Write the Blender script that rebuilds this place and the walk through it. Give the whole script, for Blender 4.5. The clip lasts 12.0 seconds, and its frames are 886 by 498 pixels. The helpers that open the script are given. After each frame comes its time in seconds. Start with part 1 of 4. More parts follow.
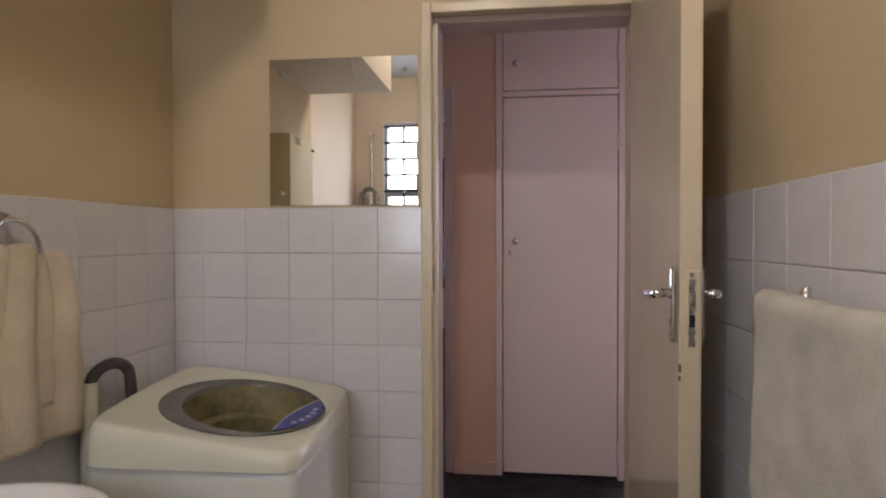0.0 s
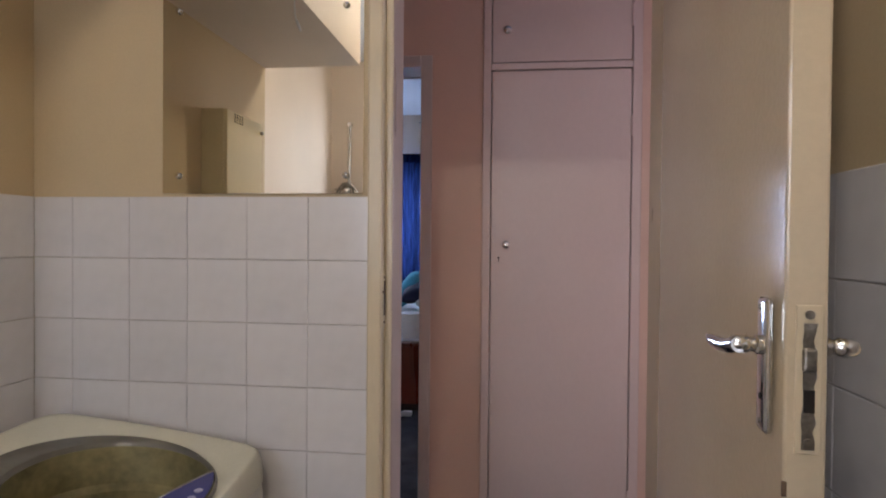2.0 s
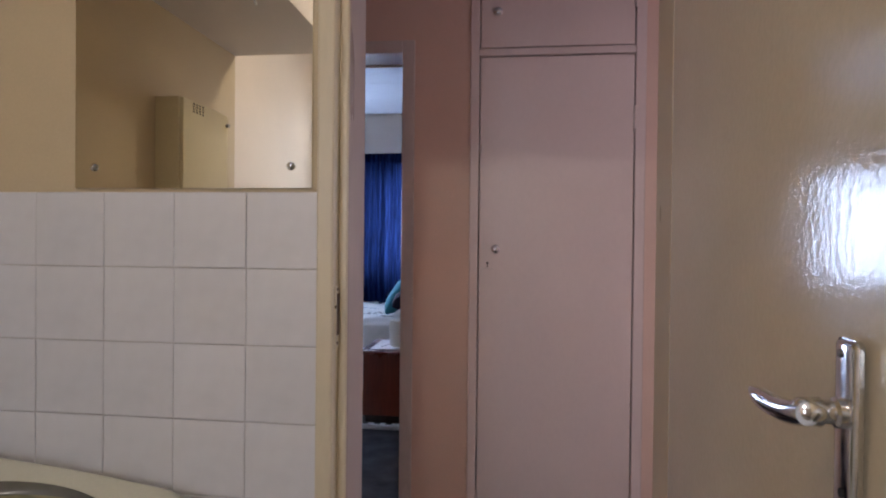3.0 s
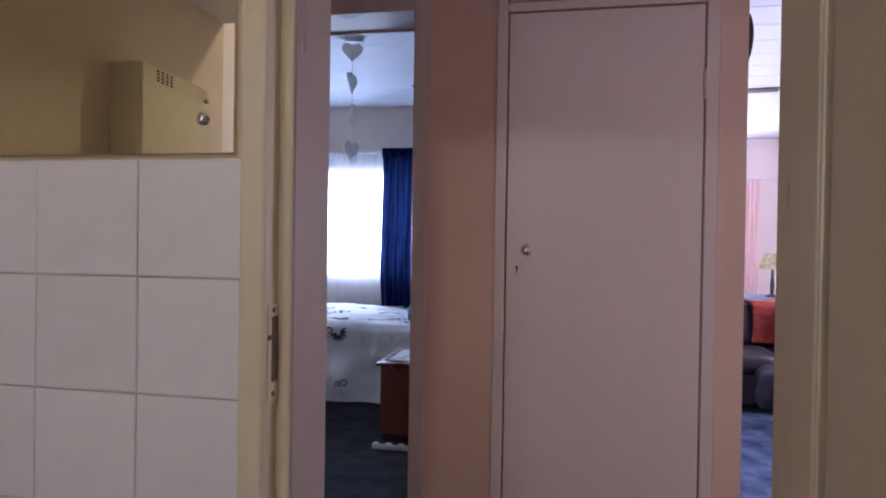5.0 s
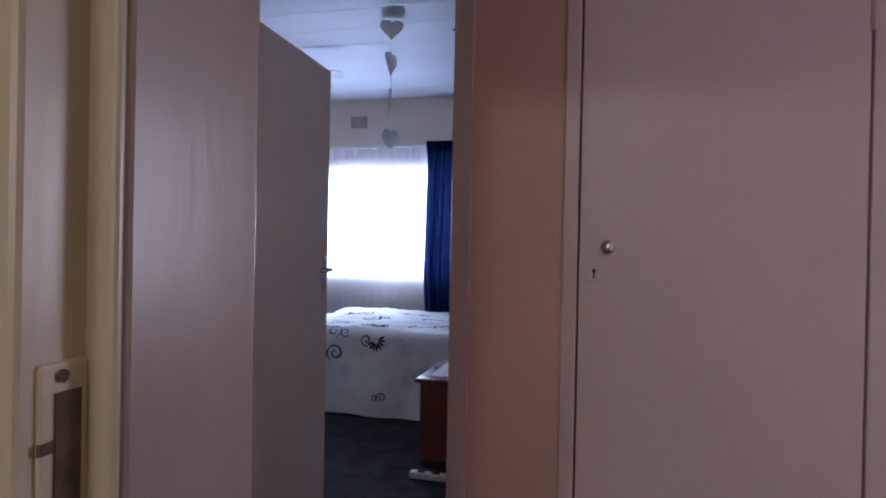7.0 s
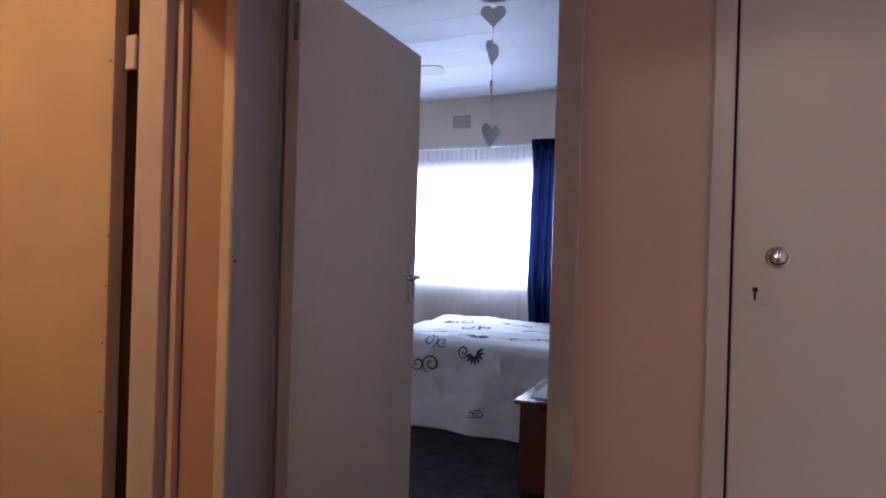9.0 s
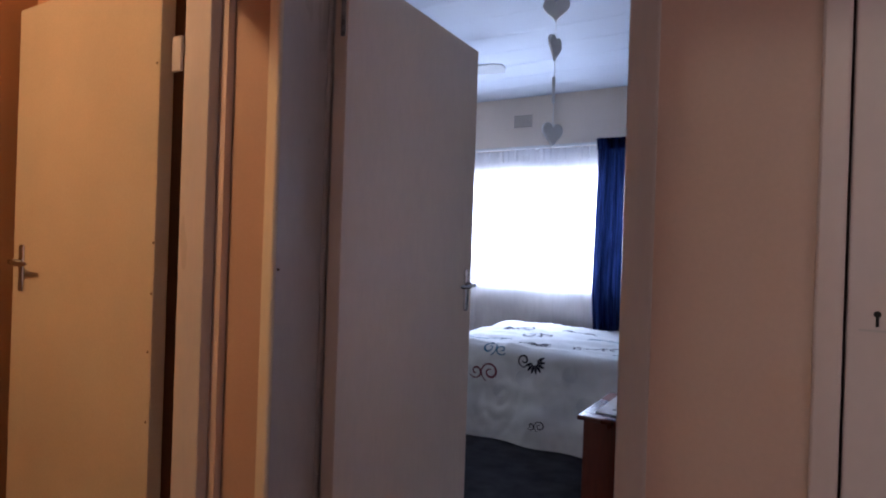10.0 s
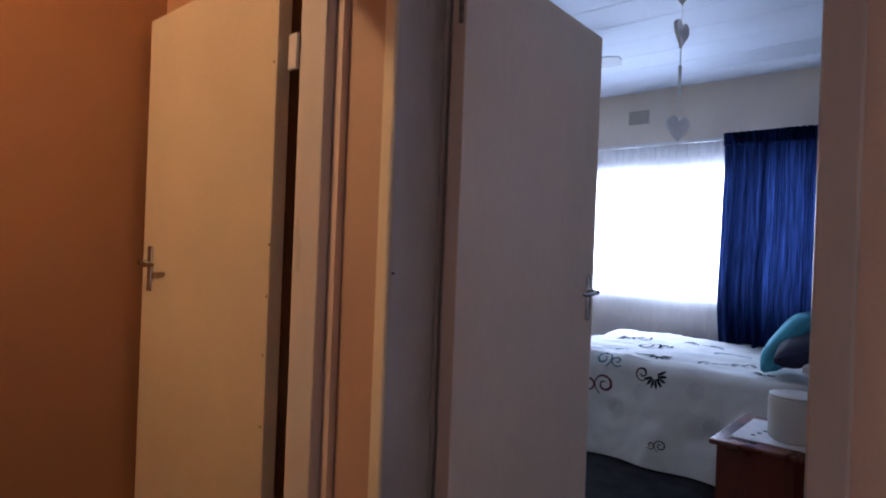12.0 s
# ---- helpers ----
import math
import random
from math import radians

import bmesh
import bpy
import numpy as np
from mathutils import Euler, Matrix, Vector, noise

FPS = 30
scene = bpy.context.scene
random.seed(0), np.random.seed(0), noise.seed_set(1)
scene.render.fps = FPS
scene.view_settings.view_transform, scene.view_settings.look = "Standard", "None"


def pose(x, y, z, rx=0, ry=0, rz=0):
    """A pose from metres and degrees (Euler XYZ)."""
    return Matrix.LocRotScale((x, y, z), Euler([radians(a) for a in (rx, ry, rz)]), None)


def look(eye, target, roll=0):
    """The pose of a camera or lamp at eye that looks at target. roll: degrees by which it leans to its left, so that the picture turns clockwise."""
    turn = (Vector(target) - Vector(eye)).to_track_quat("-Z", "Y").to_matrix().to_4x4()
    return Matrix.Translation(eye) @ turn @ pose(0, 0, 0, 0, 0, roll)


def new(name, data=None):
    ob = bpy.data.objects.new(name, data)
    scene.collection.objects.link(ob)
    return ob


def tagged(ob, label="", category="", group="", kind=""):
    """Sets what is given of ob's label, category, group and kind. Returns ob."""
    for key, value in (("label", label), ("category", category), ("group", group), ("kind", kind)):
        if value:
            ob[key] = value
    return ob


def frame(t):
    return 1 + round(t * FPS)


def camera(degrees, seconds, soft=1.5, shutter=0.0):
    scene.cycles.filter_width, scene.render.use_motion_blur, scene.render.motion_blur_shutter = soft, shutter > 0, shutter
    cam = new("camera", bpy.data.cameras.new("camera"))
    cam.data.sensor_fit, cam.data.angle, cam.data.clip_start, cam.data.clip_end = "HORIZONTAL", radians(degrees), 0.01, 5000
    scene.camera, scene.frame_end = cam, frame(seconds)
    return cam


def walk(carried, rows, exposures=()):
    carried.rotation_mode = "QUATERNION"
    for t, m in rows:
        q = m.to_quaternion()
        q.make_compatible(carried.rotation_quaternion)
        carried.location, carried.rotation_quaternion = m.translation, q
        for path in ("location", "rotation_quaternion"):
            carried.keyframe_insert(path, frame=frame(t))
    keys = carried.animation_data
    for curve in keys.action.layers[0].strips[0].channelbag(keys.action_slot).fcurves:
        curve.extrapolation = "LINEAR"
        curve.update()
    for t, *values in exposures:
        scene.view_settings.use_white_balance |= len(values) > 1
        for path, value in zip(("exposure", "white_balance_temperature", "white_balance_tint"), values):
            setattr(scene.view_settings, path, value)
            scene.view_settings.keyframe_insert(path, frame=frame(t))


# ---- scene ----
cam = camera(73.4, 12.0, soft=2.0)
PATH = [
    (0, (0.268, -0.295, 1.251), (0.029, 1.69, 1.215), -0.1),
    (0.5, (0.291, -0.163, 1.255), (0.057, 1.823, 1.217), 0.2),
    (1, (0.295, -0.024, 1.253), (0.06, 1.962, 1.219), 0.3),
    (1.5, (0.298, 0.123, 1.259), (0.064, 2.109, 1.226), 0.4),
    (2, (0.306, 0.26, 1.252), (0.071, 2.246, 1.224), 0.5),
    (2.5, (0.33, 0.391, 1.252), (0.098, 2.378, 1.229), 0.6),
    (3, (0.349, 0.507, 1.257), (0.109, 2.492, 1.237), 0.6),
    (5, (0.348, 0.943, 1.251), (-0.009, 2.911, 1.234), 0.9),
    (5.5, (0.331, 1.064, 1.242), (-0.057, 3.026, 1.228), 1.1),
    (6, (0.31, 1.188, 1.234), (-0.111, 3.143, 1.219), 1.1),
    (6.5, (0.279, 1.31, 1.231), (-0.182, 3.256, 1.218), 1.1),
    (8.5, (0.224, 1.651, 1.234), (-0.534, 3.502, 1.231), 1.5),
    (9, (0.194, 1.725, 1.234), (-0.659, 3.534, 1.232), 1.7),
    (9.5, (0.169, 1.8, 1.242), (-0.776, 3.562, 1.24), 1.8),
    (10, (0.155, 1.843, 1.251), (-0.881, 3.553, 1.248), 1.9),
    (10.5, (0.153, 1.862, 1.252), (-0.969, 3.518, 1.246), 2.1),
    (11, (0.132, 1.874, 1.254), (-1.065, 3.476, 1.247), 2.2),
    (11.5, (0.096, 1.893, 1.249), (-1.165, 3.445, 1.246), 2.2),
    (12, (0.045, 1.917, 1.248), (-1.267, 3.428, 1.245), 2.2),
]
walk(cam, [(t, look(eye, target, roll)) for t, eye, target, roll in PATH],
     exposures=[(0, .07, 6150, 14), (1.5, .16, 6150, 14), (3, .06, 6080, 15), (5, -.16, 5900, 20), (5.5, -.43, 5780, 20), (6.5, -.58, 5850, 21), (8.5, -.25, 6350, 20), (12, -.33, 6050, 14)])

# ---- world, light ----
world = bpy.data.worlds.new("sky_world")
scene.world = world
world.use_nodes = True
wn = world.node_tree.nodes
sky = wn.new("ShaderNodeTexSky")
sky.sky_type, sky.sun_disc, sky.sun_elevation, sky.sun_rotation = "NISHITA", False, radians(50), radians(200)
world.node_tree.links.new(sky.outputs[0], wn["Background"].inputs[0])
wn["Background"].inputs[1].default_value = 0.12


def window_light(name, at, target, sx, sy, watts, color):
    d = bpy.data.lights.new(name, "AREA")
    d.shape, d.size, d.size_y, d.energy, d.color = "RECTANGLE", sx, sy, watts, color
    ob = new(name, d)
    ob.matrix_world = look(at, target)
    return ob


window_light("bedroom_window_light", (-1.76, 7.02, 1.45), (-1.76, 0, 1.45), 2.36, 1.05, 180, (.62, .76, 1))
window_light("living_window_light", (1.75, 9.3, 1.5), (1.75, 0, 1.5), 1.5, 1.5, 185, (.88, .86, 1))
window_light("living_side_light", (3.33, 5.05, 1.5), (0, 5.05, 1.5), 1.5, 1.4, 78, (.90, .87, 1))
window_light("bathroom_window_light", (-.55, -1.74, 1.65), (-.55, 2, 1.5), .6, 1.2, 20, (.88, .93, 1))

# ---- materials ----


def mat(name, col, rough=.5, metal=0.0, var=.10, scale=3.0, fine=60.0, bump=.1, col2=None, spec=None, stretch=(1, 1, 1), each=0.0):
    m = bpy.data.materials.new(name)
    m.use_nodes = True
    n, l = m.node_tree.nodes, m.node_tree.links
    b = n["Principled BSDF"]
    b.inputs["Roughness"].default_value, b.inputs["Metallic"].default_value = rough, metal
    if spec is not None:
        b.inputs["Specular IOR Level"].default_value = spec
    geo = n.new("ShaderNodeTexCoord")
    mp = n.new("ShaderNodeMapping")
    mp.inputs["Scale"].default_value = stretch
    l.new(geo.outputs["Object"], mp.inputs[0])
    big, small = n.new("ShaderNodeTexNoise"), n.new("ShaderNodeTexNoise")
    big.inputs["Scale"].default_value, big.inputs["Detail"].default_value = scale, 4
    small.inputs["Scale"].default_value, small.inputs["Detail"].default_value = fine, 3
    for t in (big, small):
        l.new(mp.outputs[0], t.inputs["Vector"])
    add = n.new("ShaderNodeMath")
    add.operation = "MULTIPLY_ADD"
    l.new(small.outputs["Fac"], add.inputs[0])
    add.inputs[1].default_value = .35
    l.new(big.outputs["Fac"], add.inputs[2])
    ramp = n.new("ShaderNodeValToRGB")
    c2 = col2 or tuple(max(0, c * (1 - 2.2 * var)) for c in col)
    ramp.color_ramp.elements[0].position, ramp.color_ramp.elements[1].position = .42, .92
    ramp.color_ramp.elements[0].color, ramp.color_ramp.elements[1].color = (*c2, 1), (*[min(1, c * (1 + .4 * var)) for c in col], 1)
    l.new(add.outputs[0], ramp.inputs[0])
    out = ramp.outputs[0]
    if each:
        info, hsv, mr = n.new("ShaderNodeObjectInfo"), n.new("ShaderNodeHueSaturation"), n.new("ShaderNodeMapRange")
        l.new(info.outputs["Random"], mr.inputs[0])
        mr.inputs["To Min"].default_value, mr.inputs["To Max"].default_value = 1 - each, 1 + each
        l.new(mr.outputs[0], hsv.inputs["Value"])
        l.new(out, hsv.inputs["Color"])
        out = hsv.outputs[0]
    l.new(out, b.inputs["Base Color"])
    if bump:
        bp = n.new("ShaderNodeBump")
        bp.inputs["Strength"].default_value, bp.inputs["Distance"].default_value = bump, .004
        l.new(add.outputs[0], bp.inputs["Height"])
        l.new(bp.outputs[0], b.inputs["Normal"])
    rr = n.new("ShaderNodeMapRange")
    rr.inputs["To Min"].default_value, rr.inputs["To Max"].default_value = max(0, rough - .08), min(1, rough + .08)
    if rough > .02:
        l.new(big.outputs["Fac"], rr.inputs[0])
        l.new(rr.outputs[0], b.inputs["Roughness"])
    return m


def glow(name, col, strength):
    m = bpy.data.materials.new(name)
    m.use_nodes = True
    b = m.node_tree.nodes["Principled BSDF"]
    b.inputs["Base Color"].default_value = (.9, .9, .9, 1)
    b.inputs["Emission Color"].default_value, b.inputs["Emission Strength"].default_value = (*col, 1), strength
    return m


def cloth_net(name, col, clear, through_light=.55, fold_shade=0.0):
    m = bpy.data.materials.new(name)
    m.use_nodes = True
    n, l = m.node_tree.nodes, m.node_tree.links
    tr, df, ts = n.new("ShaderNodeBsdfTransparent"), n.new("ShaderNodeBsdfDiffuse"), n.new("ShaderNodeBsdfTranslucent")
    for s in (df, ts):
        s.inputs[0].default_value = (*col, 1)
    # light and dark of the folds put into the colour as upright noise bands
    if fold_shade:
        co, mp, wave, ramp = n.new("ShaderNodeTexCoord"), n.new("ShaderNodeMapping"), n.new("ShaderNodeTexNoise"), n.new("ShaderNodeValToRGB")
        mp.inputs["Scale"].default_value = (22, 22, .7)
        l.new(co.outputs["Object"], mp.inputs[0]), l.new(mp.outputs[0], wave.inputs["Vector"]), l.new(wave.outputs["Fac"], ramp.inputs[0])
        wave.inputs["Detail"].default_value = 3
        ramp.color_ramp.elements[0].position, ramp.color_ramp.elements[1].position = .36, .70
        ramp.color_ramp.elements[0].color = (*[c * (1 - fold_shade) for c in col], 1)
        ramp.color_ramp.elements[1].color = (*[min(1, c * (1 + 1.3 * fold_shade)) for c in col], 1)
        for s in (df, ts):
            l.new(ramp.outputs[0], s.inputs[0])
    m1, m2 = n.new("ShaderNodeMixShader"), n.new("ShaderNodeMixShader")
    l.new(df.outputs[0], m1.inputs[1]), l.new(ts.outputs[0], m1.inputs[2])
    m1.inputs[0].default_value = through_light
    nz = n.new("ShaderNodeTexNoise")
    nz.inputs["Scale"].default_value = 9
    mr = n.new("ShaderNodeMapRange")
    mr.inputs["To Min"].default_value, mr.inputs["To Max"].default_value = max(0, clear - .1), clear * 1.3
    l.new(nz.outputs["Fac"], mr.inputs[0]), l.new(mr.outputs[0], m2.inputs[0])
    l.new(m1.outputs[0], m2.inputs[1]), l.new(tr.outputs[0], m2.inputs[2])
    l.new(m2.outputs[0], n["Material Output"].inputs[0])
    return m


M_BEIGE = mat("beige_wall_paint", (.60, .48, .305), .55, var=.06, scale=1.6, fine=180, bump=.15)
M_PINK = mat("pink_wall_paint", (.73, .55, .455), .5, var=.05, scale=1.4, fine=160, bump=.15)
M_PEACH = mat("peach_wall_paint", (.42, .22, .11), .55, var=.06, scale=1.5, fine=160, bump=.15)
# hall wall beside the west doorway, the lamp's warm tone put into its colour
M_CORNER = mat("russet_lit_wall", (.50, .33, .24), .55, var=.06, scale=1.5, fine=160, bump=.15)
M_OCHRE = mat("yellowed_cabinet_enamel", (.66, .56, .33), .32, var=.06, scale=4, fine=120, bump=.06)
M_CREAM = mat("cream_wall_paint", (.72, .62, .52), .6, var=.05, scale=1.5, fine=160, bump=.12)
M_ROSE = mat("pale_rose_wall_paint", (.80, .72, .70), .6, var=.04, scale=1.5, fine=160, bump=.12)
M_CEIL = mat("white_ceiling_board", (.60, .645, .73), .6, var=.05, scale=1.2, fine=120, bump=.08)
M_JOINT = mat("grey_joint", (.14, .14, .16), .8, var=.1)
M_TILE = mat("white_glazed_tile", (.715, .70, .715), .16, var=.05, scale=4, fine=30, bump=.06, each=.03)
M_GROUT = mat("grey_grout", (.60, .56, .52), .9, var=.2, scale=9)
M_FRAME = mat("cream_gloss_frame_paint", (.66, .57, .41), .3, var=.06, scale=5, fine=90, bump=.25, stretch=(1, 1, .25))
M_CASING = mat("pale_cream_gloss_paint", (.80, .70, .54), .2, var=.06, scale=5, fine=90, bump=.2, stretch=(1, 1, .25))
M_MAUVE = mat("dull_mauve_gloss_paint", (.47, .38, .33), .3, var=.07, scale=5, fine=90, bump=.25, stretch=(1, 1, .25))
M_HFRAME = mat("pale_grey_gloss_paint", (.63, .58, .55), .3, var=.06, scale=5, fine=90, bump=.2, stretch=(1, 1, .25))
M_LEAF = mat("cream_gloss_door_paint", (.60, .51, .37), .085, var=.06, scale=2.6, fine=120, bump=.22, stretch=(1, 1, 1))
M_LEAF2 = mat("warm_cream_door_paint", (.93, .76, .62), .22, var=.05, scale=2.2, fine=60, bump=.3, stretch=(1, 1, .35))
M_LILAC = mat("pale_lilac_cupboard_paint", (.72, .63, .595), .32, var=.04, scale=1.6, fine=80, bump=.12, stretch=(1, 1, .7))
M_CHROME = mat("worn_chrome", (.75, .75, .74), .14, 1.0, var=.15, scale=30, fine=200, bump=.05)
M_DULL = mat("dull_steel", (.45, .42, .38), .38, 1.0, var=.3, scale=40, fine=220, bump=.15)
M_DARK = mat("dark_void", (.015, .012, .010), .8, var=.2)
M_SCRAPE = mat("chipped_wood", (.16, .10, .06), .8, var=.3, scale=40)
M_MIRROR = mat("mirror_glass", (.80, .79, .72), .01, 1.0, var=.01, bump=0)
M_CARPET = mat("charcoal_carpet", (.050, .047, .053), .95, var=.3, scale=8, fine=400, bump=.6, spec=.1)
M_BFLOOR = mat("grey_floor_tile", (.32, .29, .26), .5, var=.15, scale=3)
M_PLASTIC = mat("aged_white_plastic", (.70, .69, .56), .22, var=.06, scale=3, fine=140, bump=.06)
M_PANEL = mat("aged_white_enamel", (.66, .66, .60), .3, var=.05, scale=3, fine=100, bump=.05)
M_BLUE = mat("deep_blue_panel", (.045, .05, .25), .3, var=.15, scale=6)
M_BTN = mat("pale_blue_button", (.45, .45, .62), .4, var=.1)
M_RING = mat("grey_smoked_plastic", (.155, .148, .125), .22, var=.12, scale=6)
M_TUB = mat("olive_tub_steel", (.29, .25, .12), .4, .1, var=.35, scale=7)
M_HOSE = mat("dark_grey_rubber", (.07, .06, .06), .5, var=.2, scale=12)
M_PORC = mat("white_porcelain", (.80, .79, .76), .1, var=.02, bump=0)
M_TOWEL = mat("beige_terry", (.68, .585, .45), .95, var=.12, scale=6, fine=260, bump=.9, spec=.1)
M_WTOWEL = mat("off_white_terry", (.56, .53, .46), .95, var=.10, scale=14, fine=190, bump=1.0, spec=.1)
M_SHEET = mat("white_duvet_cotton", (.80, .80, .78), .9, var=.05, scale=3, fine=300, bump=.15, spec=.15)
M_PRINT = mat("black_print", (.03, .03, .045), .9, var=.2, spec=.1)
M_PRINTR = mat("maroon_print", (.22, .05, .07), .9, var=.2, spec=.1)
M_PRINTG = mat("pale_grey_print", (.60, .61, .62), .9, var=.1, spec=.1)
M_PRINTB = mat("teal_print", (.05, .22, .35), .9, var=.2, spec=.1)
# the pleats' shade and glow are partly in this cloth's colour
M_NAVY = cloth_net("navy_curtain_cloth", (.010, .019, .066), 0, .40, fold_shade=.65)
M_NAVYP = mat("navy_cushion_cloth", (.013, .014, .05), .85, var=.2, scale=8)
M_TEAL = mat("turquoise_cushion_cloth", (.06, .36, .48), .85, var=.15, scale=8, fine=240, bump=.3)
M_CHERRY = mat("cherry_stained_wood", (.20, .045, .022), .28, var=.3, scale=5, fine=60, bump=.1, stretch=(1, 1, .12))
M_WHITE = mat("white_painted_wood", (.72, .72, .72), .5, var=.05, scale=8)
M_FAN = mat("cream_fan_blade", (.42, .43, .45), .4, var=.05, scale=6)
M_HEART = mat("white_heart_paint", (.88, .88, .87), .5, var=.04, scale=12)
M_TAN = mat("tan_orange_weave", (.62, .30, .11), .9, var=.3, scale=30, fine=120, bump=.6)
M_RUST = mat("rust_striped_weave", (.28, .035, .018), .9, var=.4, scale=24, fine=120, bump=.6, col2=(.10, .015, .02), stretch=(.3, 1, 1))
M_PAPER = mat("white_paper", (.75, .74, .74), .8, var=.08, scale=20)
M_CANISTER = mat("ivory_ceramic", (.74, .70, .62), .3, var=.04)
M_SOFA = mat("dark_plum_leather", (.020, .014, .022), .58, var=.3, scale=6, fine=90, bump=.3)
M_RED = mat("red_woven_throw", (.42, .022, .013), .9, var=.25, scale=7, fine=150, bump=.6)
M_CLOTH = mat("violet_grey_throw", (.032, .027, .046), .9, var=.4, scale=6, fine=120, bump=.4)
M_RUG = mat("blue_grey_patterned_rug", (.20, .27, .46), .95, var=.4, scale=6.5, fine=160, bump=.7, col2=(.025, .045, .11), spec=.1)
M_WOODD = mat("dark_turned_wood", (.035, .018, .012), .4, var=.3, scale=8)
M_AMBER = mat("amber_glass_jar", (.24, .065, .02), .2, var=.2, scale=12)
M_SHADE = mat("pleated_cream_shade", (.74, .66, .44), .8, var=.3, scale=25)
M_SILVER = mat("silver_brocade", (.84, .86, .88), .5, var=.3, scale=22, fine=90, bump=.3)
M_TBLUE = mat("dark_blue_tablecloth", (.04, .07, .16), .85, var=.25, scale=9)
M_BARS = mat("black_iron_bar", (.05, .05, .055), .5, var=.2)
M_STEELW = mat("blue_grey_window_steel", (.42, .45, .58), .4, var=.1)
M_NET = cloth_net("white_net", (.90, .91, .96), .26, .62)
M_PINKC = cloth_net("rose_sheer", (.86, .68, .68), .1)
M_PIC = mat("dark_picture_frame_wood", (.045, .04, .05), .4, var=.2)
M_PAINT = [mat("painted_" + n, c, .6, var=.3, scale=9, fine=60, bump=.4) for n, c in (("sky", (.13, .27, .30)), ("leaf", (.035, .09, .07)), ("clay", (.34, .13, .08)), ("ochre", (.55, .35, .12)), ("cream", (.65, .6, .5)))]
M_BULB = glow("warm_opal_glass", (1, .87, .70), 122)
M_BULB2 = glow("amber_opal_glass", (1, .63, .32), 405)

# ---- mesh tools ----


def part(name, bm, material, parent=None, label=""):
    bmesh.ops.recalc_face_normals(bm, faces=bm.faces)
    me = bpy.data.meshes.new(name)
    bm.to_mesh(me)
    bm.free()
    me.materials.append(material)
    ob = new(name, me)
    if parent:
        ob.parent = parent
    if label:
        ob["label"] = label
    return ob


def thing(name, label, category, at=(0, 0, 0), group="", rz=0):
    ob = new(name)
    ob.empty_display_size = .1
    ob.matrix_world = pose(*at, 0, 0, rz)
    return tagged(ob, label, category, group)


def setting(ob, label="", category=""):
    return tagged(ob, label, category, kind="structure")


def smooth(ob, limit=None):
    for p in ob.data.polygons:
        p.use_smooth = True
    if limit:
        ob.data.set_sharp_from_angle(angle=radians(limit))
    return ob


def box(bm, x0, x1, y0, y1, z0, z1, bevel=0.0, seg=2):
    r = bmesh.ops.create_cube(bm, size=1, matrix=Matrix.Translation(((x0 + x1) / 2, (y0 + y1) / 2, (z0 + z1) / 2)) @ Matrix.Diagonal((abs(x1 - x0), abs(y1 - y0), abs(z1 - z0), 1)))
    if bevel:
        es = list({e for v in r["verts"] for e in v.link_edges})
        bmesh.ops.bevel(bm, geom=es, offset=bevel, segments=seg, affect="EDGES", profile=.5)
    return bm


def boxes(*bs, bevel=0.0):
    bm = bmesh.new()
    for b in bs:
        box(bm, *b, bevel=bevel)
    return bm


def tube(bm, pts, radii, n=12, cap=True):
    pts = [Vector(p) for p in pts]
    if not hasattr(radii, "__len__"):
        radii = [radii] * len(pts)
    rings, side = [], None
    for i, p in enumerate(pts):
        d = (pts[min(i + 1, len(pts) - 1)] - pts[max(i - 1, 0)]).normalized()
        if side is None:
            side = d.orthogonal().normalized()
        side = (side - d * side.dot(d)).normalized()
        up = d.cross(side)
        rings.append([bm.verts.new(p + (side * math.cos(2 * math.pi * k / n) + up * math.sin(2 * math.pi * k / n)) * radii[i]) for k in range(n)])
    for a, b in zip(rings, rings[1:]):
        for k in range(n):
            bm.faces.new((a[k], a[(k + 1) % n], b[(k + 1) % n], b[k]))
    if cap:
        bm.faces.new(rings[0]), bm.faces.new(rings[-1][::-1])
    return bm


def lathe(bm, prof, n=24, at=(0, 0, 0)):
    rings = [[bm.verts.new((at[0] + r * math.cos(2 * math.pi * k / n), at[1] + r * math.sin(2 * math.pi * k / n), at[2] + z)) for k in range(n)] for r, z in prof]
    for a, b in zip(rings, rings[1:]):
        for k in range(n):
            bm.faces.new((a[k], a[(k + 1) % n], b[(k + 1) % n], b[k]))
    if prof[0][0] > 1e-4:
        bm.faces.new(rings[0])
    if prof[-1][0] > 1e-4:
        bm.faces.new(rings[-1])
    bmesh.ops.remove_doubles(bm, verts=bm.verts, dist=1e-5)
    return bm


def grid(bm, f, nu, nv):
    vs = [[bm.verts.new(f(i / nu, j / nv)) for j in range(nv + 1)] for i in range(nu + 1)]
    for i in range(nu):
        for j in range(nv):
            bm.faces.new((vs[i][j], vs[i + 1][j], vs[i + 1][j + 1], vs[i][j + 1]))
    return bm


def wob(p, scale, amp, seed=0):
    q = Vector(p) * scale + Vector((seed * 7.3, seed * 3.1, seed))
    return noise.noise_vector(q) * amp


